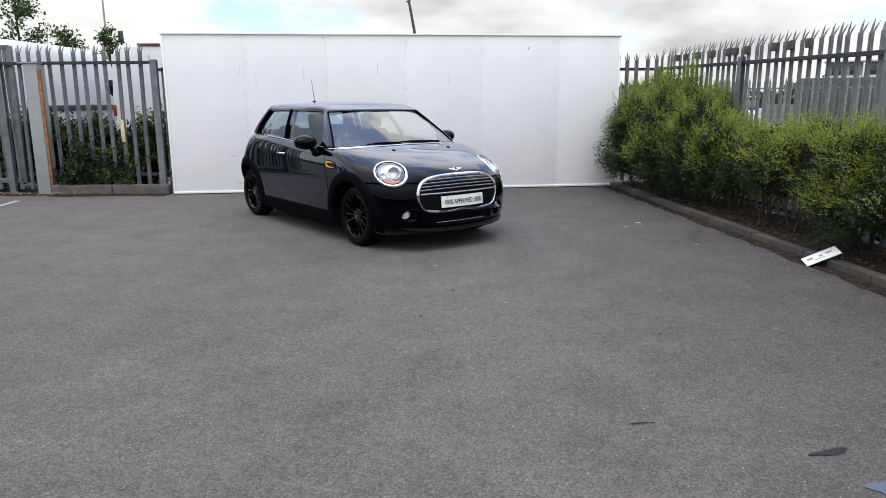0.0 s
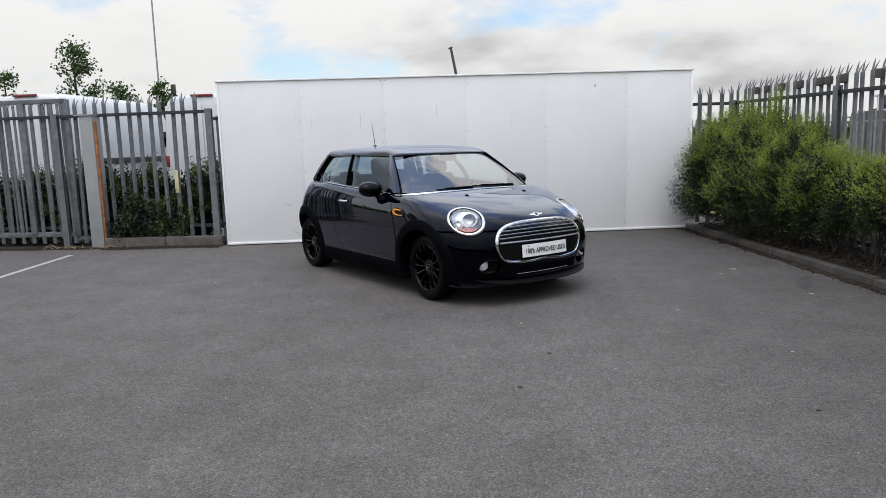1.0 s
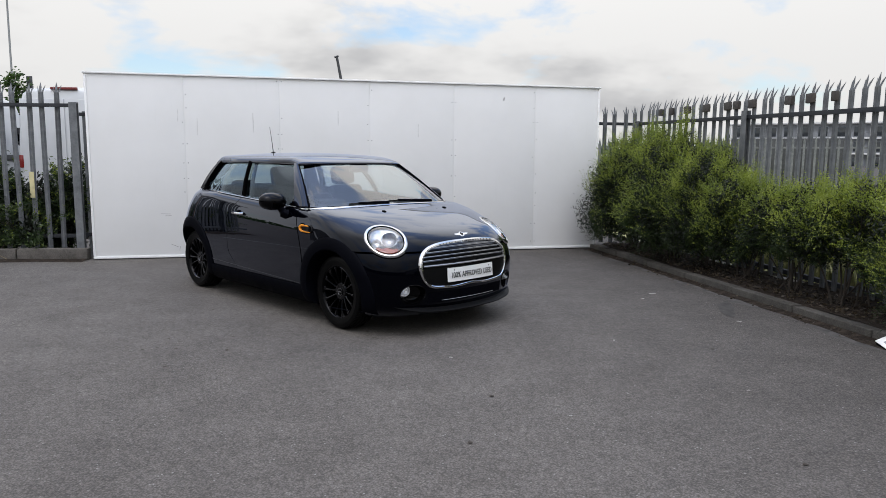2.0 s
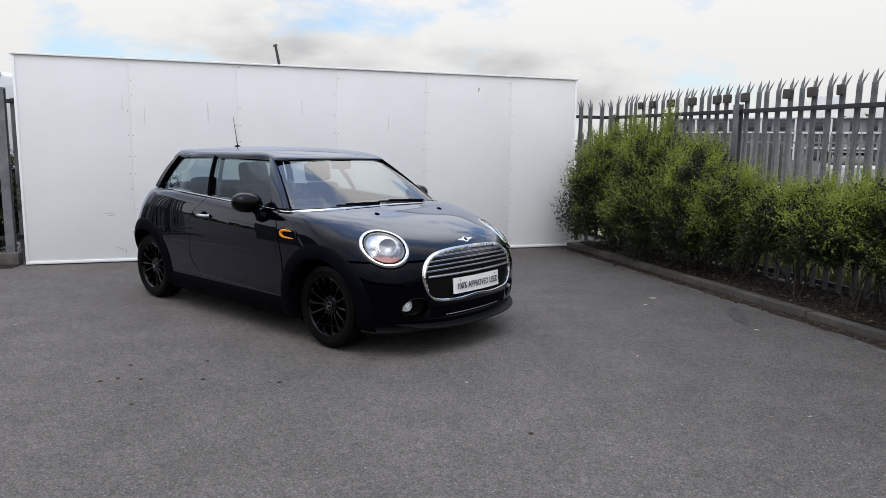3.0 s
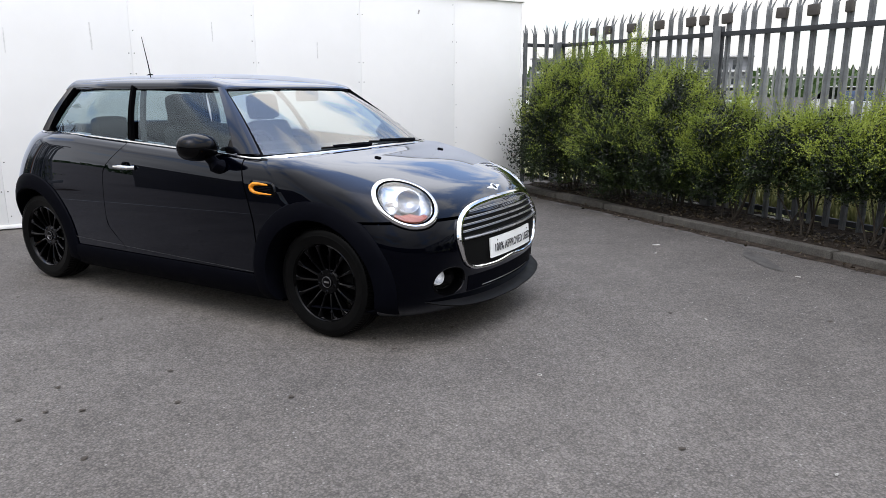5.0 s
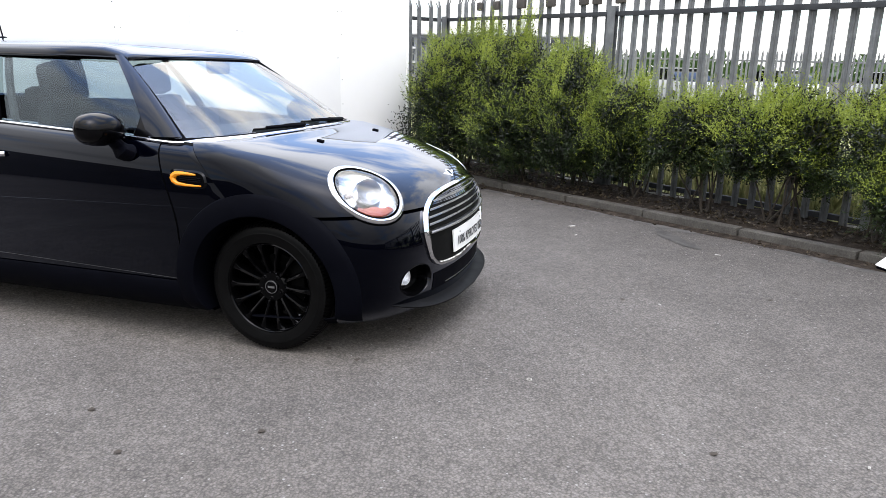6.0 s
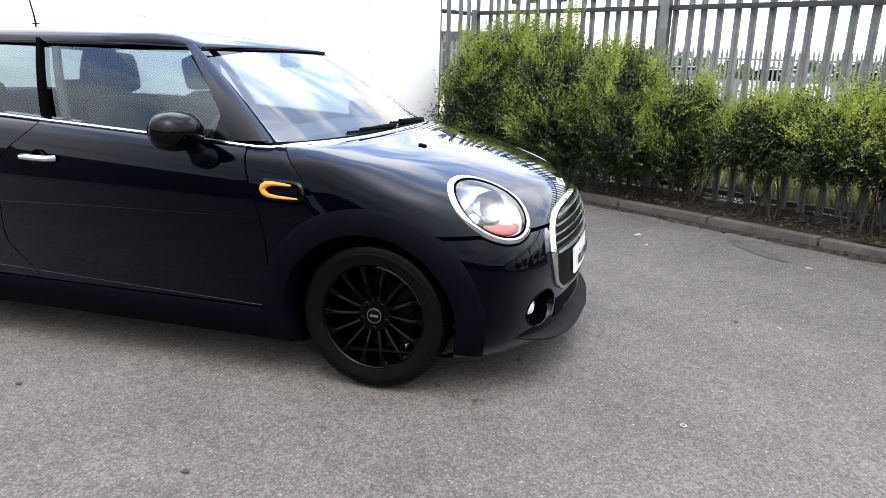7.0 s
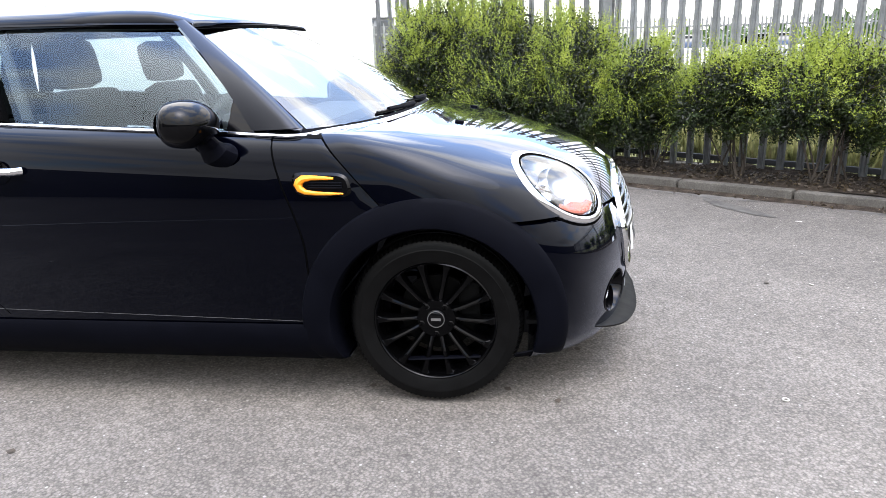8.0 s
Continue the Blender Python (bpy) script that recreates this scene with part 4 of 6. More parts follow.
rows = [ring(z) for z in levels]
top = rows[-1]
inner = []
for x, y, z in top:
    inner.append((max(-2.60, min(-0.50, x)), max(-0.71, min(0.71, y * 0.93)), z - 0.004))
floor_ring = [(max(-2.58, min(-0.52, x)), y * 0.97, 0.30) for x, y, z in inner]
g = Geo().grid(rows + [inner, floor_ring], loop=True)
g.cap(rows[0], True).cap(floor_ring)
body_me = g.mesh("body", PAINT, recalc=True)
arch_tools = [drum(x, 0.352, s * 0.50, s * 1.2) for x in (0.0, -2.495) for s in (-1, 1)]
body_me = cut(body_me, arch_tools + [lamp_cutter(-1), lamp_cutter(1), fog_cutter(-1), fog_cutter(1)])
body = part("body", smooth_mesh(body_me, PAINT), None, car)

# bonnet: one piece over both wings
brow = [0.664, 0.68, 0.70, 0.72, 0.735, 0.75, 0.765, 0.78, 0.795, 0.81, 0.825, 0.84, 0.855, 0.87, 0.885, 0.90, 0.912, 0.924, 0.934, 0.942]
rows = []
N = 30
for z in brow:
    xn, xs, p, w, xr, rs_, rp_ = table(HULL, z)
    x0 = seam_x(z)
    half = []
    for k in range(N + 1):
        x = x0 + (xn - x0) * math.sin(math.pi / 2 * k / N) ** (2 / p)
        half.append(Vector((x, half_width(x, z) if k < N else 0.0, z)))
    rows.append([Vector((v.x, -v.y, v.z)) for v in half] + half[-2::-1])
last = rows[-1]
for t in (0.35, 0.7, 1.0):
    r = []
    for v in last:
        q = cowl(v.y * 0.985)
        q.x = max(q.x, -0.347)
        r.append(Vector((v.x + (q.x - v.x) * t, v.y * (1 - 0.015 * t), v.z + (q.z - v.z) * (1 - (1 - t) ** 2))))
    rows.append(r)
bon_me = Geo().shell(rows, 0.010, 0.0).mesh("bonnet", PAINT, recalc=True)
bon_me = cut(bon_me, [drum(0.0, 0.352, -1.2, -0.5), drum(0.0, 0.352, 0.5, 1.2), lamp_cutter(-1), lamp_cutter(1)])
bonnet = part("bonnet", smooth_mesh(bon_me, PAINT), None, car)
for s in (-1, 1):
    part("washer_nozzle", Geo().box((0.055, s * 0.35, 0.938), (0.034, 0.024, 0.012), 0.005, pose(0, 0, 0, 0, 10)), CLAD, bonnet)

def door_back(z):
    return -1.69 + 0.205 * sm(0.76, 0.945, z) + 0.16 * sm(0.5, 0.3, z)


# doors: proud sheets on the sides
for s in (-1, 1):
    rows = []
    for z in [0.315, 0.34, 0.40, 0.46, 0.52, 0.58, 0.64, 0.70, 0.76, 0.81, 0.85, 0.88, 0.905, 0.925, 0.938]:
        a = -0.415 - 0.10 * sm(0.55, 0.94, z) + 0.02 * sm(0.5, 0.3, z)
        b = door_back(z)
        r = [side_pt(a + (b - a) * k / 24, z, 0.0, s) for k in range(25)]
        rows.append(r if s < 0 else r[::-1])
    door = part("door", Geo().shell([r[::-1] for r in rows], 0.006, 0.0035), PAINT, car, recalc=True)
    hx, hz = -1.465, 0.810
    hy = half_width(hx, hz)
    part("handle_cup", Geo().lathe([(0.0001, 0.0), (0.036, 0.003), (0.040, 0.006)], 24, Matrix.Translation((hx + 0.0, s * (hy + 0.0005), lift(hx, hz) - 0.006)) @ pose(0, 0, 0, 90 * -s)), GLOSS, door)
    part("handle", Geo().tube([(hx - 0.085, s * (hy + 0.006), lift(hx, hz)), (hx - 0.065, s * (hy + 0.030), lift(hx, hz) + 0.001), (hx, s * (hy + 0.036), lift(hx, hz) + 0.001), (hx + 0.065, s * (hy + 0.030), lift(hx, hz)), (hx + 0.085, s * (hy + 0.006), lift(hx, hz))], 0.013, 10), CHROME, door, "chrome door handle")

# rear side panels share the body; a scuttle panel with the amber side mark
for s in (-1, 1):
    x0, x1, z0, z1 = -0.427, -0.262, 0.766, 0.822

    def loop(mx, mz, n=28):
        pts = []
        cx, cz, a, b = (x0 + x1) / 2, (z0 + z1) / 2, (x1 - x0) / 2 + mx, (z1 - z0) / 2 + mz
        for k in range(n):
            th = 2 * math.pi * k / n
            c_, s_ = math.cos(th), math.sin(th)
            u = math.copysign(abs(c_) ** 0.45, c_) * a
            v = math.copysign(abs(s_) ** 0.6, s_) * b
            pts.append((cx + u - 0.25 * v, cz + v))
        return pts
    base = [side_pt(x, z, 0.001, s) for x, z in loop(0.012, 0.012)]
    lift_r = [side_pt(x, z, 0.008, s) for x, z in loop(0.004, 0.004)]
    g = Geo().grid([base, lift_r], loop=True).cap(lift_r)
    scut = part("scuttle_panel", g, GLOSS, car, recalc=True)
    path = [(x1 - 0.040, z1 - 0.006), (x1 - 0.075, z1 - 0.004), (x0 + 0.050, z1 - 0.004), (x0 + 0.024, z1 - 0.008), (x0 + 0.010, z1 - 0.020), (x0 + 0.008, z0 + 0.030), (x0 + 0.014, z0 + 0.016), (x0 + 0.032, z0 + 0.006), (x0 + 0.070, z0 + 0.003), (x1 - 0.050, z0 + 0.002), (x1 - 0.010, z0 + 0.002)]
    g = Geo().tube([side_pt(x, z, 0.010, s) for x, z in path], [0.004, 0.0065, 0.0085, 0.012, 0.014, 0.014, 0.012, 0.0085, 0.0065, 0.005, 0.003], 8)
    part("side_repeater", g, AMBER, scut, "amber side repeater")
    g = Geo()
    for dz in (-0.008, 0.0, 0.008):
        g.tube([side_pt(-0.385, 0.794 + dz, 0.009, s), side_pt(-0.275, 0.794 + dz, 0.010, s)], 0.0025, 5)
    part("louvre", g, CLAD, scut)

# shut lines: bonnet edge, front edge of the door and bumper joint
GROOVE = plain("shut_line_rubber", (0.0006, 0.0006, 0.0007), 0.9, vary=0.1, spec=0.02)
for s in (-1, 1):
    zs = [0.70 + 0.235 * k / 12 for k in range(13)]
    part("bonnet_seam", Geo().tube([side_pt(seam_x(z) - 0.004, z, 0.0002, s) for z in zs], 0.0028, 6), GROOVE, car)
    zs = [0.33 + 0.60 * k / 20 for k in range(21)]
    part("door_seam", Geo().tube([side_pt(-0.412 - 0.10 * sm(0.55, 0.94, z) + 0.02 * sm(0.5, 0.3, z), z, 0.0005, s) for z in zs], 0.0028, 6), GROOVE, car)
    part("door_seam", Geo().tube([side_pt(door_back(z) - 0.003, z, 0.0005, s) for z in zs], 0.0028, 6), GROOVE, car)

# wheel arch cladding
for xc, nm in ((0.0, "arch"), (-2.495, "arch")):
    for s in (-1, 1):
        rows = []
        for k in range(57):
            ph = radians(-16 + 220 * k / 56)
            r = []
            for rad, out in ((0.452, 0.002), (0.446, 0.011), (0.43, 0.016), (0.40, 0.020), (0.37, 0.021), (0.352, 0.018), (0.346, 0.008), (0.350, -0.12)):
                x, z = xc + rad * math.cos(ph), 0.305 + rad * math.sin(ph)
                zz = max(0.16, min(0.94, z))
                x2 = xc + 0.40 * math.cos(ph) if zz != z else x
                r.append(Vector((x, s * (max(0.62, half_width(min(max(x, -2.93), 0.60), zz)) + out), zz)))
            rows.append(r)
        part("wheel_arch_trim", Geo().grid(rows), CLAD, car, "matt black plastic arch trim" if s < 0 else "", recalc=True)
    for s in (-1, 1):
        rows = [[(xc + 0.352 * math.cos(t * math.pi / 16), s * y, 0.305 + 0.352 * math.sin(t * math.pi / 16)) for t in range(-1, 18)] for y in (0.50, 0.755)]
        part("arch_liner", Geo().shell(rows, -0.004 * s), CLAD, car)

# sills, and a thin paler tube for the reflection along their step
for s in (-1, 1):
    rows = [[side_pt(-0.40 - 1.70 * k / 20, z, o, s) for k in range(21)] for z, o in ((0.155, 0.006), (0.19, 0.008), (0.24, 0.009), (0.295, 0.008), (0.308, 0.002))]
    sill = part("sill", Geo().shell(rows if s > 0 else [r[::-1] for r in rows], 0.006), CLAD, car, recalc=True)
    part("sill_line", Geo().tube([side_pt(-0.36 - 1.75 * k / 20, 0.318 + 0.045 * k / 20, 0.002, s) for k in range(21)], 0.0009, 6), plain("sill_glint", (0.03, 0.03, 0.032), 0.4, vary=0.1), sill)

# black valance under the painted bumper
rows = [[Vector((front_x(0.785 * math.sin(q), z), 0.785 * math.sin(q), z)) for q in [math.pi / 2 * (k / 20 - 1) for k in range(41)]] for z in (0.152, 0.175, 0.20, 0.225, 0.245)]
part("valance", Geo().shell(rows, -0.006, 0.003), CLAD, car, recalc=True)
# front lip: a flat blade that sweeps back and up at its ends
LIP = [(0.0, 0.770, 0.190), (0.3, 0.745, 0.194), (0.5, 0.690, 0.206), (0.6, 0.622, 0.222), (0.68, 0.530, 0.250), (0.735, 0.440, 0.282)]
rows = []
for k in range(49):
    q = 2 * k / 48 - 1
    y = 0.735 * math.sin(q * math.pi / 2)
    x, z = table(LIP, abs(y))
    x2, _ = table(LIP, min(0.735, abs(y) + 0.01))
    n = Vector((1.0, math.copysign((x - x2) / 0.01, y), 0)).normalized()
    f = 1 - 0.6 * sm(0.55, 0.735, abs(y))
    rows.append([Vector((x, y, z)) + n * o + Vector((0, 0, h * f)) for o, h in ((-0.13, 0.038), (-0.050, 0.026), (-0.012, 0.014), (0.0, 0.007), (-0.004, -0.001), (-0.02, -0.004), (-0.13, -0.004))])
lip = part("front_lip", Geo().grid(rows).cap(rows[0]).cap(rows[-1], True), plain("satin_black_plastic", (0.0034, 0.0034, 0.0038), 0.5, vary=0.15, spec=0.10), car, "satin black front splitter lip", recalc=True)


RING = plain("satin_chrome", (0.66, 0.66, 0.67), 0.10, metal=1.0, vary=0.03)
LAMP_GREY = plain("lamp_reflector", (0.50, 0.51, 0.53), 0.20, metal=1.0, vary=0.15)
SLAT = make_lacquer("slat_black", (0.002, 0.002, 0.002), 0.10, 0.9, 2.2, 0.10, (0.95, 0.96, 1.0))


# grille
def on_front(y, z, out=0.0):
    n = front_n(y, z)
    n = n if n.x > 0 else -n
    return Vector((front_x(y, z), y, z)) + n * out


OUT = [(0.0, 0.716), (0.16, 0.712), (0.28, 0.698), (0.355, 0.672), (0.405, 0.63), (0.430, 0.575), (0.432, 0.525), (0.420, 0.475), (0.395, 0.432), (0.35, 0.405), (0.28, 0.396), (0.15, 0.392)]
OUT = [(y * 1.12, z if z > 0.5 else 0.5 - (0.5 - z) * 1.12) for y, z in OUT]
OUT = OUT + [(0.0, 0.391)] + [(-y, z) for y, z in OUT[:0:-1]]


def finer(pts, n=3):
    res = []
    m = len(pts)
    for i in range(m):
        p0, p1, p2, p3 = (Vector((*pts[(i + k - 1) % m], 0)) for k in range(4))
        for j in range(n):
            t = j / n
            q = 0.5 * (2 * p1 + (p2 - p0) * t + (2 * p0 - 5 * p1 + 4 * p2 - p3) * t * t + (3 * p1 - p0 - 3 * p2 + p3) * t ** 3)
            res.append((q.x, q.y))
    return res


OUT = finer(OUT, 3)
cz = 0.555
grille = part("grille", Geo().grid([[on_front(y * q, cz + (z - cz) * q, 0.003 if q > 0.9 else 0.004) for y, z in OUT] for q in (1.0, 0.85, 0.6, 0.3, 0.02)], loop=True), plain("grille_black", (0.002, 0.002, 0.002), 0.6, vary=0.2, spec=0.1), car, recalc=True)
ringpts = [on_front(y, z, 0.006) for y, z in OUT]
part("frame", Geo().tube(ringpts, [0.0115 + 0.0075 * sm(0.46, 0.56, z) for y, z in OUT], 10, closed=True), CHROME, grille, "chrome grille surround")


def grille_half(z):
    ys = [abs(y) for (y, zz) in OUT if abs(zz - z) < 0.018]
    return (min(max(ys), 0.475) if ys else 0.3) - 0.012


for z, r, mt in ((0.672, 0.0085, GLOSS), (0.643, 0.0085, GLOSS), (0.614, 0.0085, GLOSS), (0.586, 0.0085, GLOSS), (0.553, 0.0135, DULL)):
    h = grille_half(z)
    if mt is GLOSS:
        part("slat_edge", Geo().tube([on_front(-h + 2 * h * k / 24, z + 0.003 + 0.012 * (1 - (2 * k / 24 - 1) ** 2), 0.020) for k in range(25)], 0.0030, 6), DULL, grille, "thin bright slat edge")
    part("slat" if mt is GLOSS else "crossbar", Geo().tube([on_front(-h + 2 * h * k / 24, z + (0.012 if mt is GLOSS else 0.004) * (1 - (2 * k / 24 - 1) ** 2), 0.011) for k in range(25)], r, 8, squash=0.7), mt if mt is DULL else SLAT, grille)
# lower intake with its bright strip
rows = [[on_front(-0.42 + 0.84 * k / 24, z, 0.002) for k in range(25)] for z in (0.262, 0.29, 0.318, 0.345)]
intake = part("lower_intake", Geo().grid(rows), CLAD, car, recalc=True)
part("intake_strip", Geo().tube([on_front(-0.30 + 0.60 * k / 24, 0.276, 0.005) for k in range(25)], 0.0025, 6), DULL, intake)

# number plate panel with its wording
px = 0.741


def bow(y):
    return px - 0.20 * y * y


rows = [[Vector((bow(y) - 0.09 * (z - 0.472), y, z)) for y in [-0.26 + 0.52 * k / 16 for k in range(17)]] for z in (0.418, 0.436, 0.472, 0.508, 0.527)]
plate = part("front_plate", Geo().shell(rows, -0.008, 0.004), PLATE, car, "white plastic plate with black capital lettering", recalc=True)
fc = bpy.data.curves.new("wording", "FONT")
fc.body, fc.size, fc.align_x, fc.align_y, fc.extrude, fc.space_character = "100% APPROVED USED", 0.053, "CENTER", "CENTER", 0.0006, 1.06
fc.offset = 0.0007
fo = new("work", fc)
tm = bpy.data.meshes.new_from_object(fo.evaluated_get(bpy.context.evaluated_depsgraph_get()))
bpy.data.objects.remove(fo)
tm.materials.clear()
tm.materials.append(INK)
for v in tm.vertices:
    y, z = v.co.x * 0.84, v.co.y * 1.15
    v.co = (bow(y) - 0.09 * (z - 0.004) + 0.0048 + v.co.z, y, 0.468 + z)
word = part("wording", tm, None, plate)
for y in (-0.2, 0.2):
    part("plate_screw", Geo().lathe([(0.0001, 0.002), (0.004, 0.0018), (0.005, 0)], 8, pose(bow(y) + 0.001, y, 0.510, 0, 90)), INK, plate)

# badge: plain winged shape
bm_ = on_front(0.0, 0.762, 0.002)
bn = front_n(0.0, 0.762)
bn = bn if bn.x > 0 else -bn
br = Vector((0, 1, 0))
bu = bn.cross(br)
bmx = Matrix((br, bu, bn)).transposed().to_4x4()
bmx.translation = bm_
g = Geo().lathe([(0.017, 0.011), (0.021, 0.012), (0.026, 0.009), (0.028, 0.0)], 24, bmx)
for s in (-1, 1):
    sec = [[bmx @ Vector((s * x, y0 + (y1 - y0) * k, hz)) for k, hz in ((0, 0.001), (0.15, 0.008), (0.85, 0.008), (1, 0.001))] for x, y0, y1 in ((0.020, -0.016, 0.016), (0.040, -0.012, 0.015), (0.060, -0.006, 0.013), (0.078, 0.003, 0.010))]
    g.grid(sec).cap(sec[-1])
part("badge", g, plain("badge_silver", (0.70, 0.70, 0.71), 0.35, metal=0.6, vary=0.04), bonnet, "plain silver winged badge", recalc=True)
part("badge_disc", Geo().lathe([(0.0001, 0.009), (0.018, 0.009)], 24, bmx), GLOSS, bonnet)

FOG_SILVER = plain("fog_reflector", (0.62, 0.62, 0.63), 0.35, metal=0.4, vary=0.2, scale=60)
# headlamps
for s in (-1, 1):
    lamp = part("headlamp", Geo().grid([lamp_oval(s, q, h) for q, h in ((0.88, -0.004), (0.80, -0.010), (0.74, -0.030), (0.56, -0.055), (0.3, -0.068), (0.02, -0.07))], loop=True), LAMP_GREY, car, "round headlamp with chrome ring and clear lens", recalc=True)
    part("gap", Geo().grid([lamp_oval(s, q, h) for q, h in ((0.98, -0.004), (0.99, 0.003), (1.035, 0.0025), (1.045, -0.004))], loop=True), GROOVE, lamp, recalc=True)
    part("chrome_ring", Geo().grid([lamp_oval(s, q, h) for q, h in ((0.832, -0.006), (0.836, 0.012), (0.855, 0.018), (0.90, 0.019), (0.96, 0.014), (0.995, 0.006), (1.0, -0.006))], loop=True), RING, lamp, recalc=True)
    part("seal", Geo().grid([lamp_oval(s, q, h) for q, h in ((0.795, 0.004), (0.802, 0.0135), (0.828, 0.0135), (0.840, 0.006))], loop=True), GROOVE, lamp, recalc=True)
    part("lens", Geo().grid([lamp_oval(s, 0.805 * math.cos(t) + 0.003, 0.010 + 0.018 * math.sin(t)) for t in [k * math.pi / 2 / 10 for k in range(11)]], loop=True), LENS, lamp, recalc=True)
    c0 = lamp_pt(s, 0.16, 2.2, -0.046)
    dn = Vector((LAMP_D.x, LAMP_D.y * s, LAMP_D.z))
    r_ = Vector((0, 0, 1)).cross(dn).normalized()
    pm = Matrix((r_, dn.cross(r_), dn)).transposed().to_4x4()
    pm.translation = c0
    part("projector", Geo().lathe([(0.0001, -0.010), (0.022, -0.006), (0.042, 0.006), (0.056, 0.024), (0.059, 0.026), (0.061, 0.018), (0.062, -0.02)], 28, pm), DULL, lamp)
    rows = [[lamp_pt(s, q, radians(190 + 88 * k / 20), h) for q, h in ((0.77, -0.010), (0.74, 0.000), (0.64, 0.000), (0.60 - 0.16 * math.sin(math.pi * k / 20) ** 2, -0.012))] for k in range(21)]
    part("turn_signal", Geo().grid(rows), AMBER_DIM, lamp, "amber turn signal segment", recalc=True)
    part("second_bowl", Geo().lathe([(0.0001, -0.004), (0.016, -0.002), (0.028, 0.008), (0.034, 0.018), (0.037, 0.010)], 24, Matrix.Translation(lamp_pt(s, 0.48, 5.3, -0.052) - c0) @ pm), CHROME, lamp)
    # fog lamp deep in its scoop
    fog = part("fog_lamp", Geo().grid([fog_oval(s, q, h) for q, h in ((1.04, 0.0015), (1.0, 0.003), (0.94, -0.004), (0.86, -0.035), (0.74, -0.068), (0.4, -0.078), (0.02, -0.08))], loop=True), GLOSS, car, "small round fog lamp in a gloss black scoop", recalc=True)
    n = Vector((0.90, 0.30 * s, 0.32)).normalized()
    r_ = Vector((0, 0, 1)).cross(n).normalized()
    fm = Matrix((r_, n.cross(r_), n)).transposed().to_4x4()
    fm.translation = Vector((0.576, s * 0.590, 0.374))
    part("fog_reflector", Geo().lathe([(0.048, -0.05), (0.048, 0.004), (0.045, 0.006), (0.041, 0.0), (0.029, -0.008), (0.0001, -0.012)], 24, fm), FOG_SILVER, fog)
    part("fog_lens", Geo().lathe([(0.045, 0.004), (0.034, 0.012), (0.018, 0.016), (0.0001, 0.017)], 24, fm), LENS, fog)

# ---- greenhouse ----
A0, A1 = Vector((-0.335, 0.785, 0.945)), Vector((-0.895, 0.575, 1.312))


def ws_pt(u, v):
    """Windscreen: u across from -1 to 1, v upwards from 0 to 1."""
    t = abs(u)
    a = cowl(0.788 * math.sin(u * math.pi / 2)) + Vector((-0.012, 0, 0.004))
    w_ = math.sin(u * math.pi / 2)
    b = Vector((-0.748 - 0.142 * abs(w_) ** 4.2, 0.575 * w_, 1.323 - 0.012 * abs(w_) ** 2.2))
    p = a.lerp(b, v)
    bulge = 0.020 * math.sin(math.pi * v) * (1 - 0.6 * t * t)
    return p + Vector((0.55, 0, 0.83)) * bulge


def side_glass(s_, v):
    xb, xt = -0.335 - 2.105 * s_, -0.895 - 1.425 * s_
    yb = 0.787 - 0.055 * sm(0.72, 1.0, s_)
    yt = 0.575 + 0.045 * sm(0.0, 0.25, s_) - 0.04 * sm(0.7, 1.0, s_)
    zb = lift(xb, BELT) + 0.003
    zt = 1.312 + 0.012 * math.sin(math.pi * s_)
    p = Vector((xb + (xt - xb) * v, yb + (yt - yb) * v, zb + (zt - zb) * v))
    return p + Vector((0, 1, 0.3)) * 0.014 * math.sin(math.pi * v)


def rear_pt(u, v):
    t = abs(u)
    a = Vector((-2.84 + 0.40 * t ** 2.4, 0.732 * u, 1.03))
    b = Vector((-2.55 + 0.23 * t ** 2.4, 0.580 * u, 1.345 - 0.033 * t ** 2.2))
    return a.lerp(b, v) + Vector((-0.8, 0, 0.5)) * 0.02 * math.sin(math.pi * v)


def patch(fn, u0, u1, v0, v1, nu, nv, skew=(0.0, 0.0)):
    return [[fn(u0 + (u1 - u0) * i / nu + (skew[0] * (1 - i / nu) + skew[1] * i / nu) * (1 - j / nv), v0 + (v1 - v0) * j / nv) for i in range(nu + 1)] for j in range(nv + 1)]


def mir(rows):
    return [[Vector((p.x, -p.y, p.z)) for p in r][::-1] for r in rows]


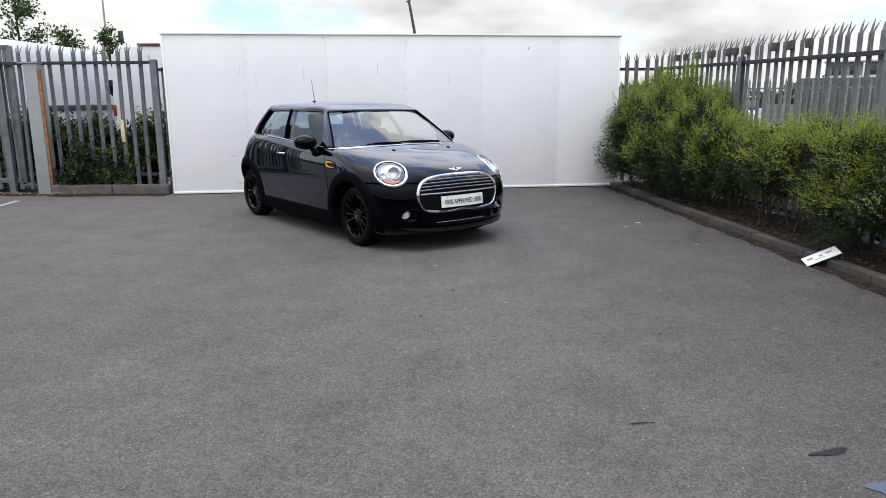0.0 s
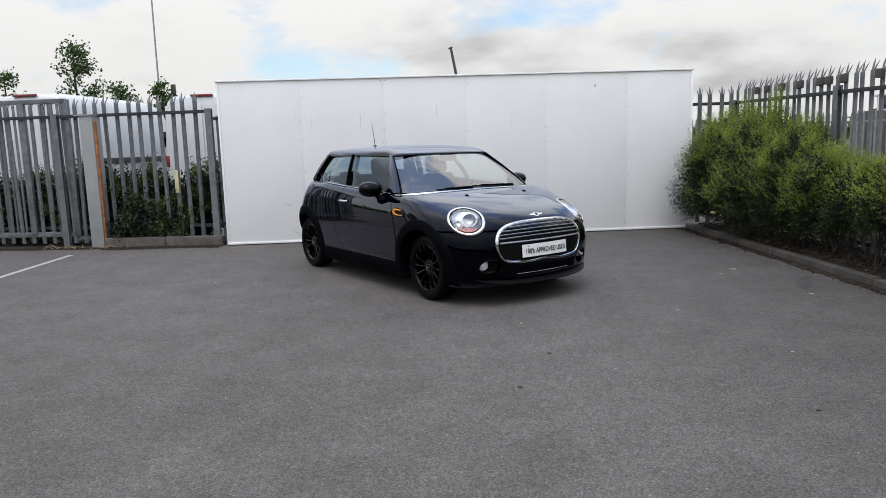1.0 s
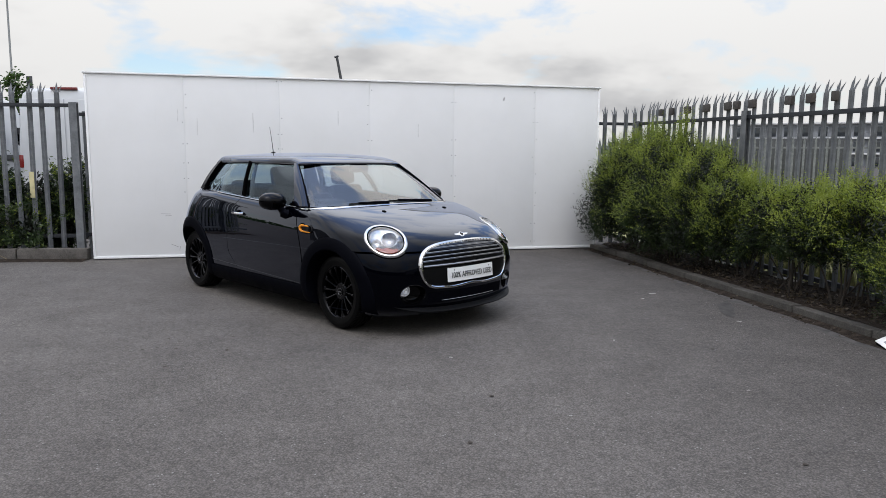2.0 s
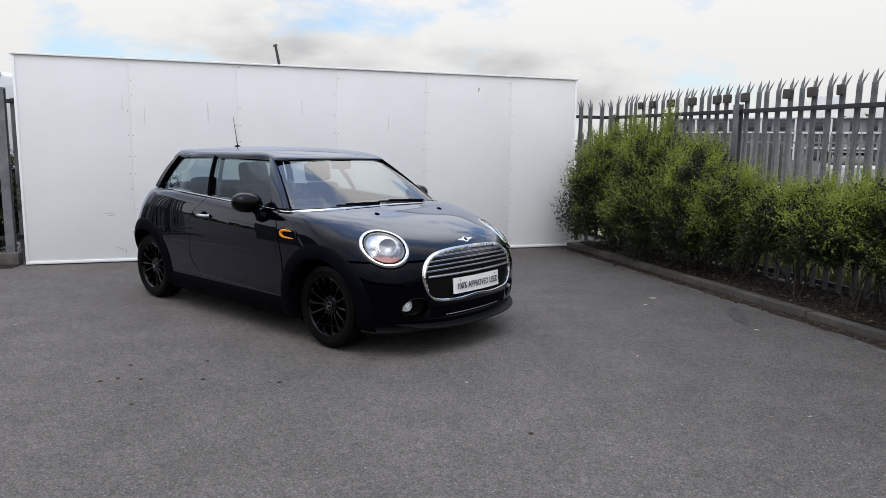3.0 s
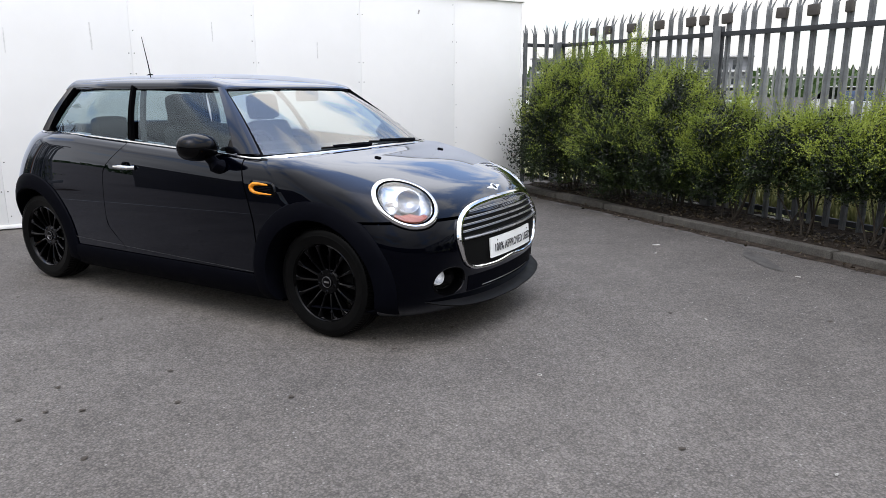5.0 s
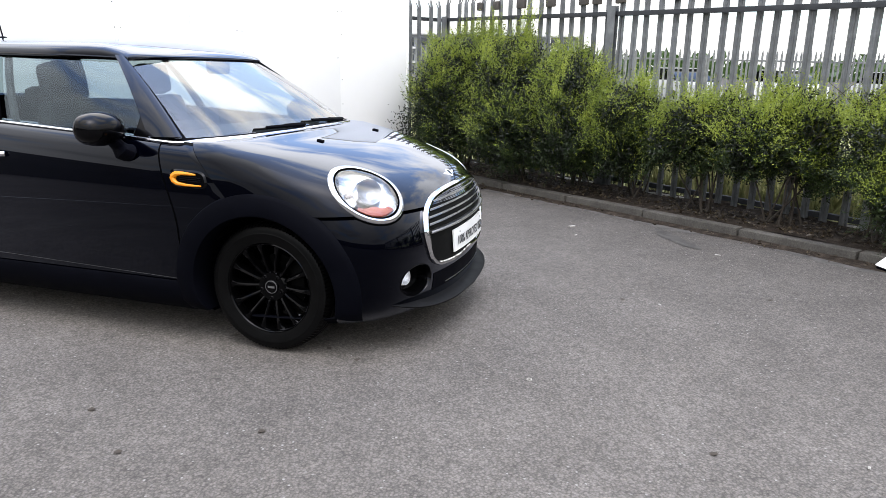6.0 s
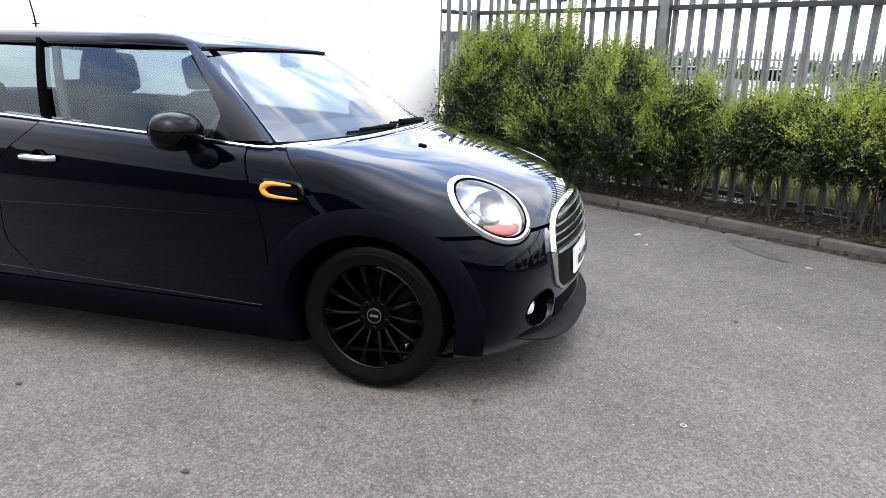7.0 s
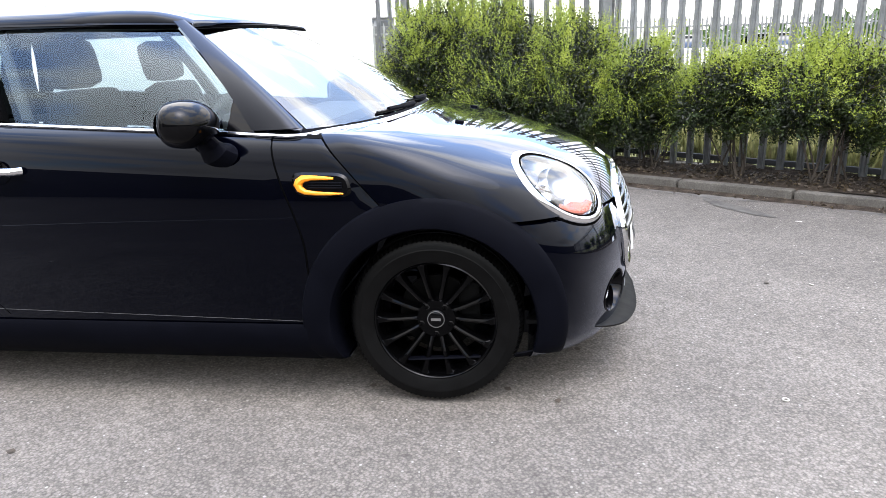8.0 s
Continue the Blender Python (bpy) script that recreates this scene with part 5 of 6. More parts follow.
TRIM = plain("cabin_trim", (0.05, 0.05, 0.05), 0.9, vary=0.1)
part("windscreen", Geo().grid(patch(ws_pt, -0.87, 0.87, 0.028, 0.957, 28, 12)), SCREEN, car, "clear raked windscreen", recalc=True)
for u0, u1, v0, v1 in ((-0.95, -0.87, 0.0, 1.0), (0.87, 0.95, 0.0, 1.0), (-0.87, 0.87, 0.0, 0.028), (-0.87, 0.87, 0.957, 1.0)):
    part("windscreen_border", Geo().shell(patch(ws_pt, u0, u1, v0, v1, 16, 8), 0.006, -0.001), CLAD, car, recalc=True)
for s in (-1, 1):
    fx = (lambda r: r) if s > 0 else mir
    # front pillar, bridging windscreen edge and door glass
    rows = []
    for j in range(13):
        v = 0.985 * j / 12
        a = ws_pt(0.93, v)
        b = side_glass(0.113 * (1 - v) + 0.012 * v, v)
        c = ws_pt(1.0, v)
        r = []
        for k in range(9):
            t = k / 8
            q = a * (1 - t) ** 2 + (c * 1.0 + Vector((0.014, 0.012, 0.01)) * (1 - v)) * 2 * t * (1 - t) + b * t * t
            r.append(q)
        rows.append(r)
    part("front_pillar", Geo().shell(fx(rows), 0.03, 0.002), PAINT, car, recalc=True)
    dg_ = patch(side_glass, 0.020, 0.500, 0.0, 0.985, 18, 10, (0.090, 0.030))
    part("door_window", Geo().grid(fx(dg_)), GLASS, car, "tinted side window", recalc=True)
    rg_ = patch(side_glass, 0.508, 0.985, 0.0, 0.985, 16, 10, (0.030, -0.004))
    part("quarter_window", Geo().grid(fx(rg_)), GLASS, car, recalc=True)
    part("middle_pillar", Geo().shell(fx(patch(side_glass, 0.497, 0.511, 0.0, 0.99, 3, 8, (0.030, 0.030))), 0.03, 0.001), GROOVE, car, recalc=True)
    part("inner_pillar", Geo().shell(fx([[p + Vector((0, -0.045, 0)) for p in r] for r in patch(side_glass, 0.468, 0.490, 0.0, 0.99, 3, 8, (0.03, 0.025))]), 0.02, 0.0), TRIM, car, recalc=True)
    part("inner_pillar", Geo().shell(fx([[p + Vector((0, -0.022, 0)) for p in r] for r in patch(side_glass, 0.955, 0.99, 0.0, 0.99, 3, 8, (0.02, 0.0))]), 0.03, 0.0), GROOVE, car, recalc=True)
    part("rear_pillar", Geo().shell(fx(patch(side_glass, 0.965, 1.0, 0.0, 0.99, 6, 8)), 0.03, 0.001), GLOSS, car, recalc=True)
    part("window_seal", Geo().shell(fx(patch(side_glass, 0.012, 1.0, 0.965, 1.0, 24, 2)), 0.02, 0.002), GLOSS, car, recalc=True)
    # mirror triangle at the front of the door window
    tri = [[side_glass(0.109 + 0.05 * i / 4 * (1 - j / 6) - 0.095 * (j / 6) * 0.30, 0.30 * j / 6 + 0.004) for i in range(5)] for j in range(7)]
    part("mirror_triangle", Geo().shell(fx(tri), 0.01, 0.003), GLOSS, car, recalc=True)
    # chrome belt line
    pts = [Vector((p.x, s * (p.y + 0.012), p.z - 0.004)) for p in [side_glass(0.06 + 0.94 * k / 40, 0.0) for k in range(41)]]
    pts = [Vector((x, s * y, z)) for x, y, z in ((-0.291, 0.705, 0.960), (-0.338, 0.752, 0.956), (-0.392, 0.785, 0.948))] + pts
    pts += [Vector((p.x - 0.006, s * p.y, p.z - 0.006)) for p in [rear_pt(1 - 0.5 * k / 8, 0.0) for k in range(1, 9)]]
    part("belt_trim", Geo().tube(pts, 0.0105, 8, squash=0.75), CHROME, car, "chrome window-line trim")
    # deck between hull top and glass foot
    rows = []
    for k in range(33):
        x = -0.34 - 2.12 * k / 32
        q = side_glass(min(1, (-0.335 - x) / 2.105), 0.0)
        rows.append([Vector((x, half_width(x, 0.936), lift(x, 0.936))), Vector((x, q.y + 0.008, q.z + 0.002)), Vector((x, q.y - 0.05, q.z))])
    part("waist_rail", Geo().shell(fx(rows), 0.004, 0.002), PAINT, car, recalc=True)
part("cowl_trim", Geo().tube([cowl(0.705 * math.sin((k / 24 - 1) * math.pi / 2)) + Vector((-0.002, 0, 0.010)) for k in range(49)], 0.0095, 8, squash=0.8), CHROME, car, "chrome strip along the windscreen foot")
part("rear_window", Geo().grid(patch(rear_pt, -0.86, 0.86, 0.08, 0.95, 20, 8)), GLASS, car, recalc=True)
for u0, u1, v0, v1 in ((-1.0, -0.84, 0.0, 1.0), (0.84, 1.0, 0.0, 1.0), (-0.9, 0.9, 0.0, 0.10), (-0.9, 0.9, 0.93, 1.0)):
    part("tailgate_frame", Geo().shell(patch(rear_pt, u0, u1, v0, v1, 12, 8), 0.02, 0.002), PAINT, car, recalc=True)
rows = [[Vector((-2.888 + 0.40 * (abs(u) ** 2.4), math.copysign(half_width(-2.888 + 0.40 * (abs(u) ** 2.4), 0.940), u), 1.022)) if j == 1 else rear_pt(u, 0.0) for u in [k / 10 - 1 for k in range(21)]] for j in (0, 1)]
part("tailgate_ledge", Geo().shell(rows, 0.01), PAINT, car, recalc=True)


# roof panel with rounded edges
def roof_pt(a, b):
    t = abs(b)
    fx_ = -0.733 - 0.105 * t ** 4.2
    rx_ = -2.60 + 0.23 * t ** 2.4
    x = fx_ + (rx_ - fx_) * a
    s_ = (x + 0.895) / -1.425
    ye = 0.585 + 0.045 * sm(0.0, 0.25, s_) - 0.04 * sm(0.7, 1.0, s_)
    edge = (max(0.0, 1 - t ** 22)) ** 0.5
    end = min(1.0, min(1.0, a / (0.10 + 0.08 * (1 - t ** 6))) ** 0.55 if a > 0 else 0.0) * (min(1.0, ((1 - a) / 0.05) ** 0.5) if a < 1 else 0.0)
    z0 = 1.310 + 0.010 * (1 - t ** 2.2)
    z = z0 + 0.061 * edge * end + 0.034 * (1 - t * t) * math.sin(math.pi * min(1, a)) ** 0.8 + 0.004
    return Vector((x, (ye + 0.010) * b, z))


aa = [0, 0.004, 0.012, 0.025, 0.045, 0.07, 0.10] + [0.10 + 0.82 * k / 16 for k in range(1, 17)] + [0.945, 0.965, 0.982, 0.993, 1.0]
bb = [-1, -0.9995, -0.998, -0.994, -0.985, -0.97, -0.95, -0.91, -0.86] + [-0.8 + 1.6 * k / 16 for k in range(17)] + [0.86, 0.91, 0.95, 0.97, 0.985, 0.994, 0.998, 0.9995, 1]
roof = part("roof", Geo().shell([[roof_pt(a, b) for a in aa] for b in bb], 0.018), PAINT, car, recalc=True)
edge = [side_glass(1 - 0.985 * k / 30, 1.0) + Vector((0, 0.006, 0.002)) for k in range(31)]
head = [ws_pt(0.97 - 1.94 * k / 40, 1.0) + Vector((0.004, 0, 0.004)) for k in range(41)]
part("roof_gutter", Geo().tube(edge + head + [Vector((p.x, -p.y, p.z)) for p in edge[::-1]], 0.0065, 8), GLOSS, roof)
ab = roof_pt(0.815, 0.0)
aerial = part("aerial", Geo().lathe([(0.036, -0.006), (0.034, 0.006), (0.016, 0.020), (0.0001, 0.022)], 16, Matrix.Translation(ab) @ Matrix.Diagonal((1.3, 0.75, 1, 1))), CLAD, car)
part("aerial_rod", Geo().tube([ab + Vector((0, 0, 0.015)), ab + Vector((-0.012, 0, 0.08)), ab + Vector((-0.062, 0, 0.29))], [0.005, 0.004, 0.0025], 6), CLAD, aerial)

# door mirrors
for s in (-1, 1):
    c = Vector((-0.735, s * 0.930, 1.003))
    rows = []
    for i in range(17):
        th = math.pi * i / 16
        rr = math.sin(th) ** 0.75
        yy = -math.cos(th)
        r = []
        for k in range(28):
            ph = 2 * math.pi * k / 28
            u, w_ = math.cos(ph), math.sin(ph)
            x = (0.090 if u > 0 else 0.070) * rr * (u if u > 0 else math.copysign(abs(u) ** 0.6, u))
            r.append(c + Vector((x, s * yy * 0.121, 0.076 * rr * w_ + 0.004 * yy)))
        rows.append(r)
    mirror = part("door_mirror", Geo().grid(rows, loop=True), GLOSS, car, "glossy black oval door mirror", recalc=True)
    part("stalk", Geo().tube([c + Vector((0.015, -s * 0.035, -0.035)), c + Vector((0.028, -s * 0.075, -0.078)), Vector((-0.690, s * (half_width(-0.67, 0.86) + 0.012), 0.900)), Vector((-0.680, s * (half_width(-0.665, 0.86) - 0.015), 0.890))], [0.040, 0.046, 0.062, 0.070], 16, squash=0.62), CLAD, mirror)
    part("mirror_face", Geo().grid([[c + Vector((-0.0655 - 0.0005 * q, s * 0.082 * q * math.cos(2 * math.pi * k / 24), 0.048 * q * math.sin(2 * math.pi * k / 24))) for k in range(24)] for q in (1.0, 0.5, 0.02)], loop=True), CHROME, mirror, recalc=True)

# wipers, parked along the windscreen foot
for y0, y1, v1 in ((0.42, -0.10, 0.075), (-0.12, -0.50, 0.06)):
    pts = [ws_pt(math.asin((y0 + (y1 - y0) * k / 10) / 0.785) / (math.pi / 2), 0.035 + (v1 - 0.035) * k / 10) for k in range(11)]
    wp = part("wiper", Geo().tube([p + Vector((0.007, 0, 0.011)) for p in pts[:9]], [0.011] * 5 + [0.008] * 4, 6), CLAD, car)
    part("blade", Geo().tube([p + Vector((0.003, 0, 0.004)) for p in pts[2:]], 0.006, 5), RUBBER, wp)

# cabin
dash = part("dashboard", Geo().box((-0.62, 0, 0.86), (0.34, 1.36, 0.20), 0.05), CABIN, car)
part("instrument_hood", Geo().box((-0.74, -0.36, 0.95), (0.16, 0.30, 0.10), 0.03), CABIN, dash)
g = Geo().tube([Vector((-0.90 + 0.07 * math.sin(t), -0.36 + 0.18 * math.cos(t), 0.89 + 0.165 * math.sin(t))) for t in [2 * math.pi * k / 32 for k in range(32)]], 0.014, 8, closed=True)
g.box((-0.90, -0.36, 0.885), (0.04, 0.30, 0.05), 0.012)
part("steering_wheel", g, CABIN, car)


def seat_parts(x, y, wide, high):
    st = part("seat", Geo().box((x + 0.22, y, 0.52), (0.50, wide, 0.18), 0.06, pose(0, 0, 0, 0, -6, 0)), FABRIC, car)
    part("backrest", Geo().box((x - 0.10, y, 0.52 + high / 2), (0.16, wide * 0.96, high), 0.055, pose(0, 0, 0, 0, -14, 0), (0.8, 0.78)), FABRIC, st)
    part("headrest", Geo().box((x - 0.20, y, 0.59 + high + 0.02), (0.11, 0.26, 0.19), 0.05, pose(0, 0, 0, 0, -10, 0)), FABRIC, st)


seat_parts(-1.28, -0.355, 0.50, 0.58)
seat_parts(-1.28, 0.355, 0.50, 0.58)
seat_parts(-2.12, -0.33, 0.52, 0.42)
seat_parts(-2.12, 0.33, 0.52, 0.42)
part("interior_mirror", Geo().box((-0.74, 0.0, 1.275), (0.035, 0.24, 0.075), 0.028, pose(0, 0, 0, 0, 0, 8)), CABIN, car)
part("headlining", Geo().shell([[roof_pt(0.06 + 0.88 * i / 12, -0.92 + 1.84 * j / 12) + Vector((0, 0, -0.03)) for i in range(13)] for j in range(13)], 0.004), plain("roof_lining", (0.16, 0.16, 0.16), 0.95), car)

BRAKE = plain("brake_steel", (0.0022, 0.0022, 0.0022), 0.45, metal=0.2, vary=0.3, spec=0.05)


# wheels
def wheel(x, s):
    m = Matrix.Translation((x, s * 0.705, 0.305)) @ pose(0, 0, 0, -90 * s)
    prof = [(0.205, -0.084), (0.235, -0.096), (0.27, -0.098), (0.290, -0.090), (0.3005, -0.072), (0.3035, -0.045), (0.3035, -0.041), (0.297, -0.040), (0.297, -0.034), (0.304, -0.033), (0.304, -0.004), (0.297, -0.003), (0.297, 0.003), (0.304, 0.004),
            (0.304, 0.033), (0.297, 0.034), (0.297, 0.040), (0.3035, 0.041), (0.3035, 0.045), (0.3005, 0.072), (0.290, 0.090), (0.272, 0.0985), (0.262, 0.0975), (0.258, 0.0995), (0.235, 0.096), (0.214, 0.090), (0.206, 0.078)]
    n = 208
    rows = []
    for r, h in prof:
        row = []
        for k in range(n):
            a = 2 * math.pi * k / n
            cut_ = 0.0055 if 0.2995 < r and 0.042 < abs(h) < 0.08 and k % 2 == 0 else (0.004 if 0.289 < r < 0.2995 and abs(h) > 0.08 and k % 2 == 0 else 0.0)
            row.append(m @ Vector(((r - cut_) * math.cos(a), (r - cut_) * math.sin(a), h)))
        rows.append(row)
    w = part("wheel", Geo().lathe([(0.209, 0.080), (0.214, 0.088), (0.209, 0.092), (0.203, 0.086), (0.199, 0.066), (0.192, 0.05), (0.186, 0.0), (0.186, -0.08), (0.205, -0.088)], 64, m), RIM, car, "gloss black alloy wheel with many thin spokes")
    part("tyre", Geo().grid(rows, loop=True), RUBBER, w)
    part("brake_disc", Geo().lathe([(0.0001, 0.0), (0.06, 0.0), (0.061, -0.012), (0.138, -0.012), (0.138, -0.030), (0.05, -0.030)], 40, m), BRAKE, w)
    part("caliper", Geo().box((0, 0, 0), (0.075, 0.16, 0.06), 0.015, None), BRAKE, w).matrix_local = m @ Matrix.Translation((0.115, 0.045, 0.0))
    for i in range(14):
        a = radians(360 * (i + 0.5) / 14 + 90)
        d = Vector((math.cos(a), math.sin(a), 0))
        sd = Vector((-d.y, d.x, 0))
        sec = []
        for r_, wd, hh in ((0.060, 0.0120, 0.052), (0.085, 0.0108, 0.062), (0.12, 0.0105, 0.070), (0.16, 0.0120, 0.077), (0.185, 0.0155, 0.080), (0.203, 0.0240, 0.080)):
            sec.append([m @ (d * r_ + sd * u * wd + Vector((0, 0, hh + dz))) for u, dz in ((-1, -0.012), (-0.55, -0.001), (0, 0.002), (0.55, -0.001), (1, -0.012), (0.9, -0.040), (-0.9, -0.040))])
        part("spoke", Geo().grid(sec, loop=True).cap(sec[0], True).cap(sec[-1]), RIM, w, recalc=True)
    hub = part("hub", Geo().lathe([(0.075, 0.02), (0.074, 0.050), (0.066, 0.060), (0.045, 0.062), (0.034, 0.060), (0.034, 0.056)], 32, m), RIM, w)
    part("cap", Geo().lathe([(0.0335, 0.056), (0.0335, 0.0635), (0.030, 0.066), (0.0001, 0.067)], 28, m), GLOSS, hub)
    part("cap_ring", Geo().tube([m @ Vector((0.029 * math.cos(2 * math.pi * k / 28), 0.029 * math.sin(2 * math.pi * k / 28), 0.0665)) for k in range(28)], 0.0016, 5, closed=True), DULL, hub)
    part("cap_bar", Geo().box((0, 0, 0), (0.034, 0.0095, 0.001), 0.0, None), DULL, hub).matrix_local = m @ Matrix.Translation((0, 0, 0.0676)) @ pose(0, 0, 0, 0, 0, 0 if s < 0 else 180)
    for i in range(5):
        a = radians(72 * i + 54)
        part("bolt", Geo().lathe([(0.011, 0.055), (0.011, 0.0625), (0.008, 0.0645), (0.0001, 0.0625)], 6, m @ Matrix.Translation((0.054 * math.cos(a), 0.054 * math.sin(a), 0))), RIM, hub)
    part("valve", Geo().tube([m @ Vector((0.17, -0.08, 0.06)), m @ Vector((0.165, -0.078, 0.085))], 0.0045, 6), RUBBER, w)


for x in (0.0, -2.495):
    for s in (-1, 1):
        wheel(x, s)
for ob in car.children:
    if ob.data.materials and ob.data.materials[0] in (GLASS, SCREEN):
        ob.visible_shadow = False
part("undertray", Geo().box((0.42, 0, 0.235), (0.20, 1.24, 0.13), 0.03), CLAD, car)
part("underbody", Geo().box((-1.25, 0, 0.17), (2.9, 1.1, 0.06), 0.02), CLAD, car)


# ---- loose things on the yard ----
def blot(name, at, rx, ry, turn, mat, label, category, seed, z=0.004, wob=0.3):
    rn = random.Random(seed)
    ph = [rn.uniform(0, 6.28) for _ in range(4)]
    pts = []
    for k in range(40):
        t = 2 * math.pi * k / 40
        q = 1 + wob * (0.5 * math.sin(2 * t + ph[0]) + 0.35 * math.sin(3 * t + ph[1]) + 0.25 * math.sin(5 * t + ph[2]))
        pts.append(pose(at[0], at[1], 0, 0, 0, turn) @ Vector((rx * q * math.cos(t), ry * q * math.sin(t), z)))
    c = sum(pts, Vector()) / 40
    g = Geo().grid([[c + (p - c) * q + Vector((0, 0, 0.0004 * (1 - q))) for p in pts] for q in (1.0, 0.5, 0.02)], loop=True)
    return tagged(part(name, g, mat, None), label, category)


DAMP = plain("damp_asphalt", (0.017, 0.016, 0.016), 0.5, vary=0.3, scale=30, bumpy=0.3, bscale=120, spec=0.15)
WATER = plain("puddle_water", (0.05, 0.05, 0.05), 0.03, vary=0.1, coat=1.0)
PATCH = plain("faded_stain", (0.050, 0.047, 0.044), 0.9, vary=0.4, scale=14, bumpy=0.5, bscale=120, spec=0.1)
blot("oil_stain", (1.54, 2.70), 0.075, 0.026, 12, DAMP, "small dark oil stain on asphalt", "stain", 1, wob=0.5)
blot("puddle", (1.73, 2.43), 0.20, 0.085, 5, WATER, "shallow puddle reflecting the bright sky", "puddle", 2, wob=0.45)
blot("damp_patch", (2.66, 7.40), 0.30, 0.08, 65, PATCH, "faded dark patch near the kerb", "stain", 3)
twig = thing("twig", "thin pale broken twig lying on asphalt", "twig", pose(0.84, 2.97, 0.006, 0, 0, 4))
part("stick", Geo().tube([(-0.06, 0, 0), (0.0, 0.004, 0.001), (0.06, 0.0, 0.002)], [0.0035, 0.003, 0.002], 5), BARK, twig)
washer = thing("washer", "small pale plastic ring lying on asphalt", "ring", pose(-0.108, 6.06, 0.003))
part("band", Geo().tube([(0.010 * math.cos(2 * math.pi * k / 20), 0.010 * math.sin(2 * math.pi * k / 20), 0) for k in range(20)], 0.003, 6, closed=True), CONCRETE, washer)
rn = random.Random(31)
chip = Geo().box((0, 0, 0), (0.05, 0.022, 0.006), 0.002).mesh("chip", CONCRETE)
for x, y, k in ((2.26, 8.153, 1.3), (2.05, 7.9, 0.7), (1.2, 6.4, 0.5), (2.5, 6.9, 0.8), (0.4, 4.9, 0.4), (1.6, 5.2, 0.4), (-3.3, 8.0, 0.6)):
    ob = new("stone_chip", chip)
    ob.matrix_world = pose(x, y, 0.004, 0, 0, rn.uniform(0, 180)) @ Matrix.Diagonal((k, k, k, 1))
    tagged(ob, "pale stone chip lying on asphalt", "stone", "stone chips")
leafm = Geo().grid([[(-0.018, -0.012, 0.0), (-0.018, 0.012, 0.004)], [(0.0, -0.017, 0.006), (0.0, 0.017, 0.002)], [(0.02, -0.006, 0.0), (0.02, 0.006, 0.005)]]).mesh("leaf", plain("dead_leaf", (0.03, 0.022, 0.015), 0.9, vary=0.4))
for x, y in ((-2.58, 8.45), (-2.18, 6.76), (-2.2, 6.5), (-2.29, 6.46), (-2.02, 6.02), (-1.23, 6.26), (-1.71, 6.77), (-1.69, 6.39), (-2.06, 6.46), (-0.22, 6.84), (-0.63, 6.64), (0.03, 5.25), (-0.99, 7.22), (-0.68, 6.83), (-2.06, 7.75), (1.09, 6.58), (1.84, 6.1), (2.2, 9.4), (1.9, 10.3), (-0.2, 4.6), (1.3, 4.2)):
    ob = new("dead_leaf", leafm)
    ob.matrix_world = pose(x, y, 0.003, 0, 0, rn.uniform(0, 360)) @ Matrix.Diagonal((0.72, 0.72, 0.72, 1))
    tagged(ob, "small dark dead leaf lying on asphalt", "leaf", "dead leaves")

# fallen white board on the kerb
su = Vector((0.866, -0.217, 0.451)).normalized()
sn = su.cross(Vector((0.11, 0.99, 0.08))).normalized()
sb = Matrix((su, sn.cross(su), sn)).transposed().to_4x4()
sb.translation = Vector((3.245, 5.975, 0.086))
sign = thing("fallen_sign", "white plastic sign board lying tilted against the kerb", "sign", sb)
part("board", Geo().box((0, 0, 0), (0.29, 0.186, 0.008), 0.003), PLATE, sign)
for x, y, w, h in ((-0.09, 0.01, 0.05, 0.035), (0.0, 0.005, 0.03, 0.03), (0.07, 0.012, 0.055, 0.025), (-0.02, -0.04, 0.09, 0.008)):
    part("print_bar", Geo().box((x, y, 0.0055), (w, h, 0.0015), 0.0), plain("grey_print", (0.25, 0.24, 0.27), 0.6), sign)
part("foot", Geo().box((-0.10, 0.0, -0.026), (0.10, 0.17, 0.036), 0.010), CLAD, sign, "black rubber foot")

# dirt gathered along the kerb
rn = random.Random(9)
g = Geo()
rows = []
for i in range(120):
    y = 11.6 - i * 0.12
    w_ = 0.09 + 0.12 * abs(noise.noise((y * 0.9, 3.1, 0))) + 0.04 * rn.random()
    rows.append([(kerb_x(y) - w_, y, 0.003), (kerb_x(y) - w_ * 0.5, y, 0.007 + 0.005 * rn.random()), (kerb_x(y) + 0.004, y, 0.014)])
tagged(part("kerb_dirt", Geo().grid(rows), SOIL, None), "dark line of dirt gathered along the kerb", "dirt", kind="structure")
rows = []
for i in range(60):
    x = -9.2 + i * 0.083
    w_ = 0.14 + 0.34 * abs(noise.noise((x * 1.3, 1.1, 0))) + 0.05 * rn.random()
    yb = 11.0 if x > -6.15 else 11.15
    rows.append([(x, yb - w_, 0.003), (x, yb - w_ * 0.5, 0.010 + 0.008 * rn.random()), (x, yb + 0.02, 0.02)])
tagged(part("fence_dirt", Geo().grid(rows), SOIL, None), "dark dirt and dead stalks along the fence foot", "dirt", kind="structure")
# damp, dirty asphalt beside the kerb
rows = []
for i in range(110):
    y = 11.5 - i * 0.12
    w_ = 0.15 + 0.12 * noise.noise((y * 1.9, 7.7, 0)) + 0.05 * rn.random()
    rows.append([(kerb_x(y) - max(0.09, w_), y, 0.002), (kerb_x(y) - 0.06, y, 0.0025)])
tagged(part("damp_strip", Geo().grid(rows), plain("dirty_asphalt", (0.070, 0.066, 0.062), 0.9, vary=0.45, scale=9, bumpy=0.5, bscale=120, spec=0.1), None), "darker dirty asphalt along the kerb", "stain", kind="structure")
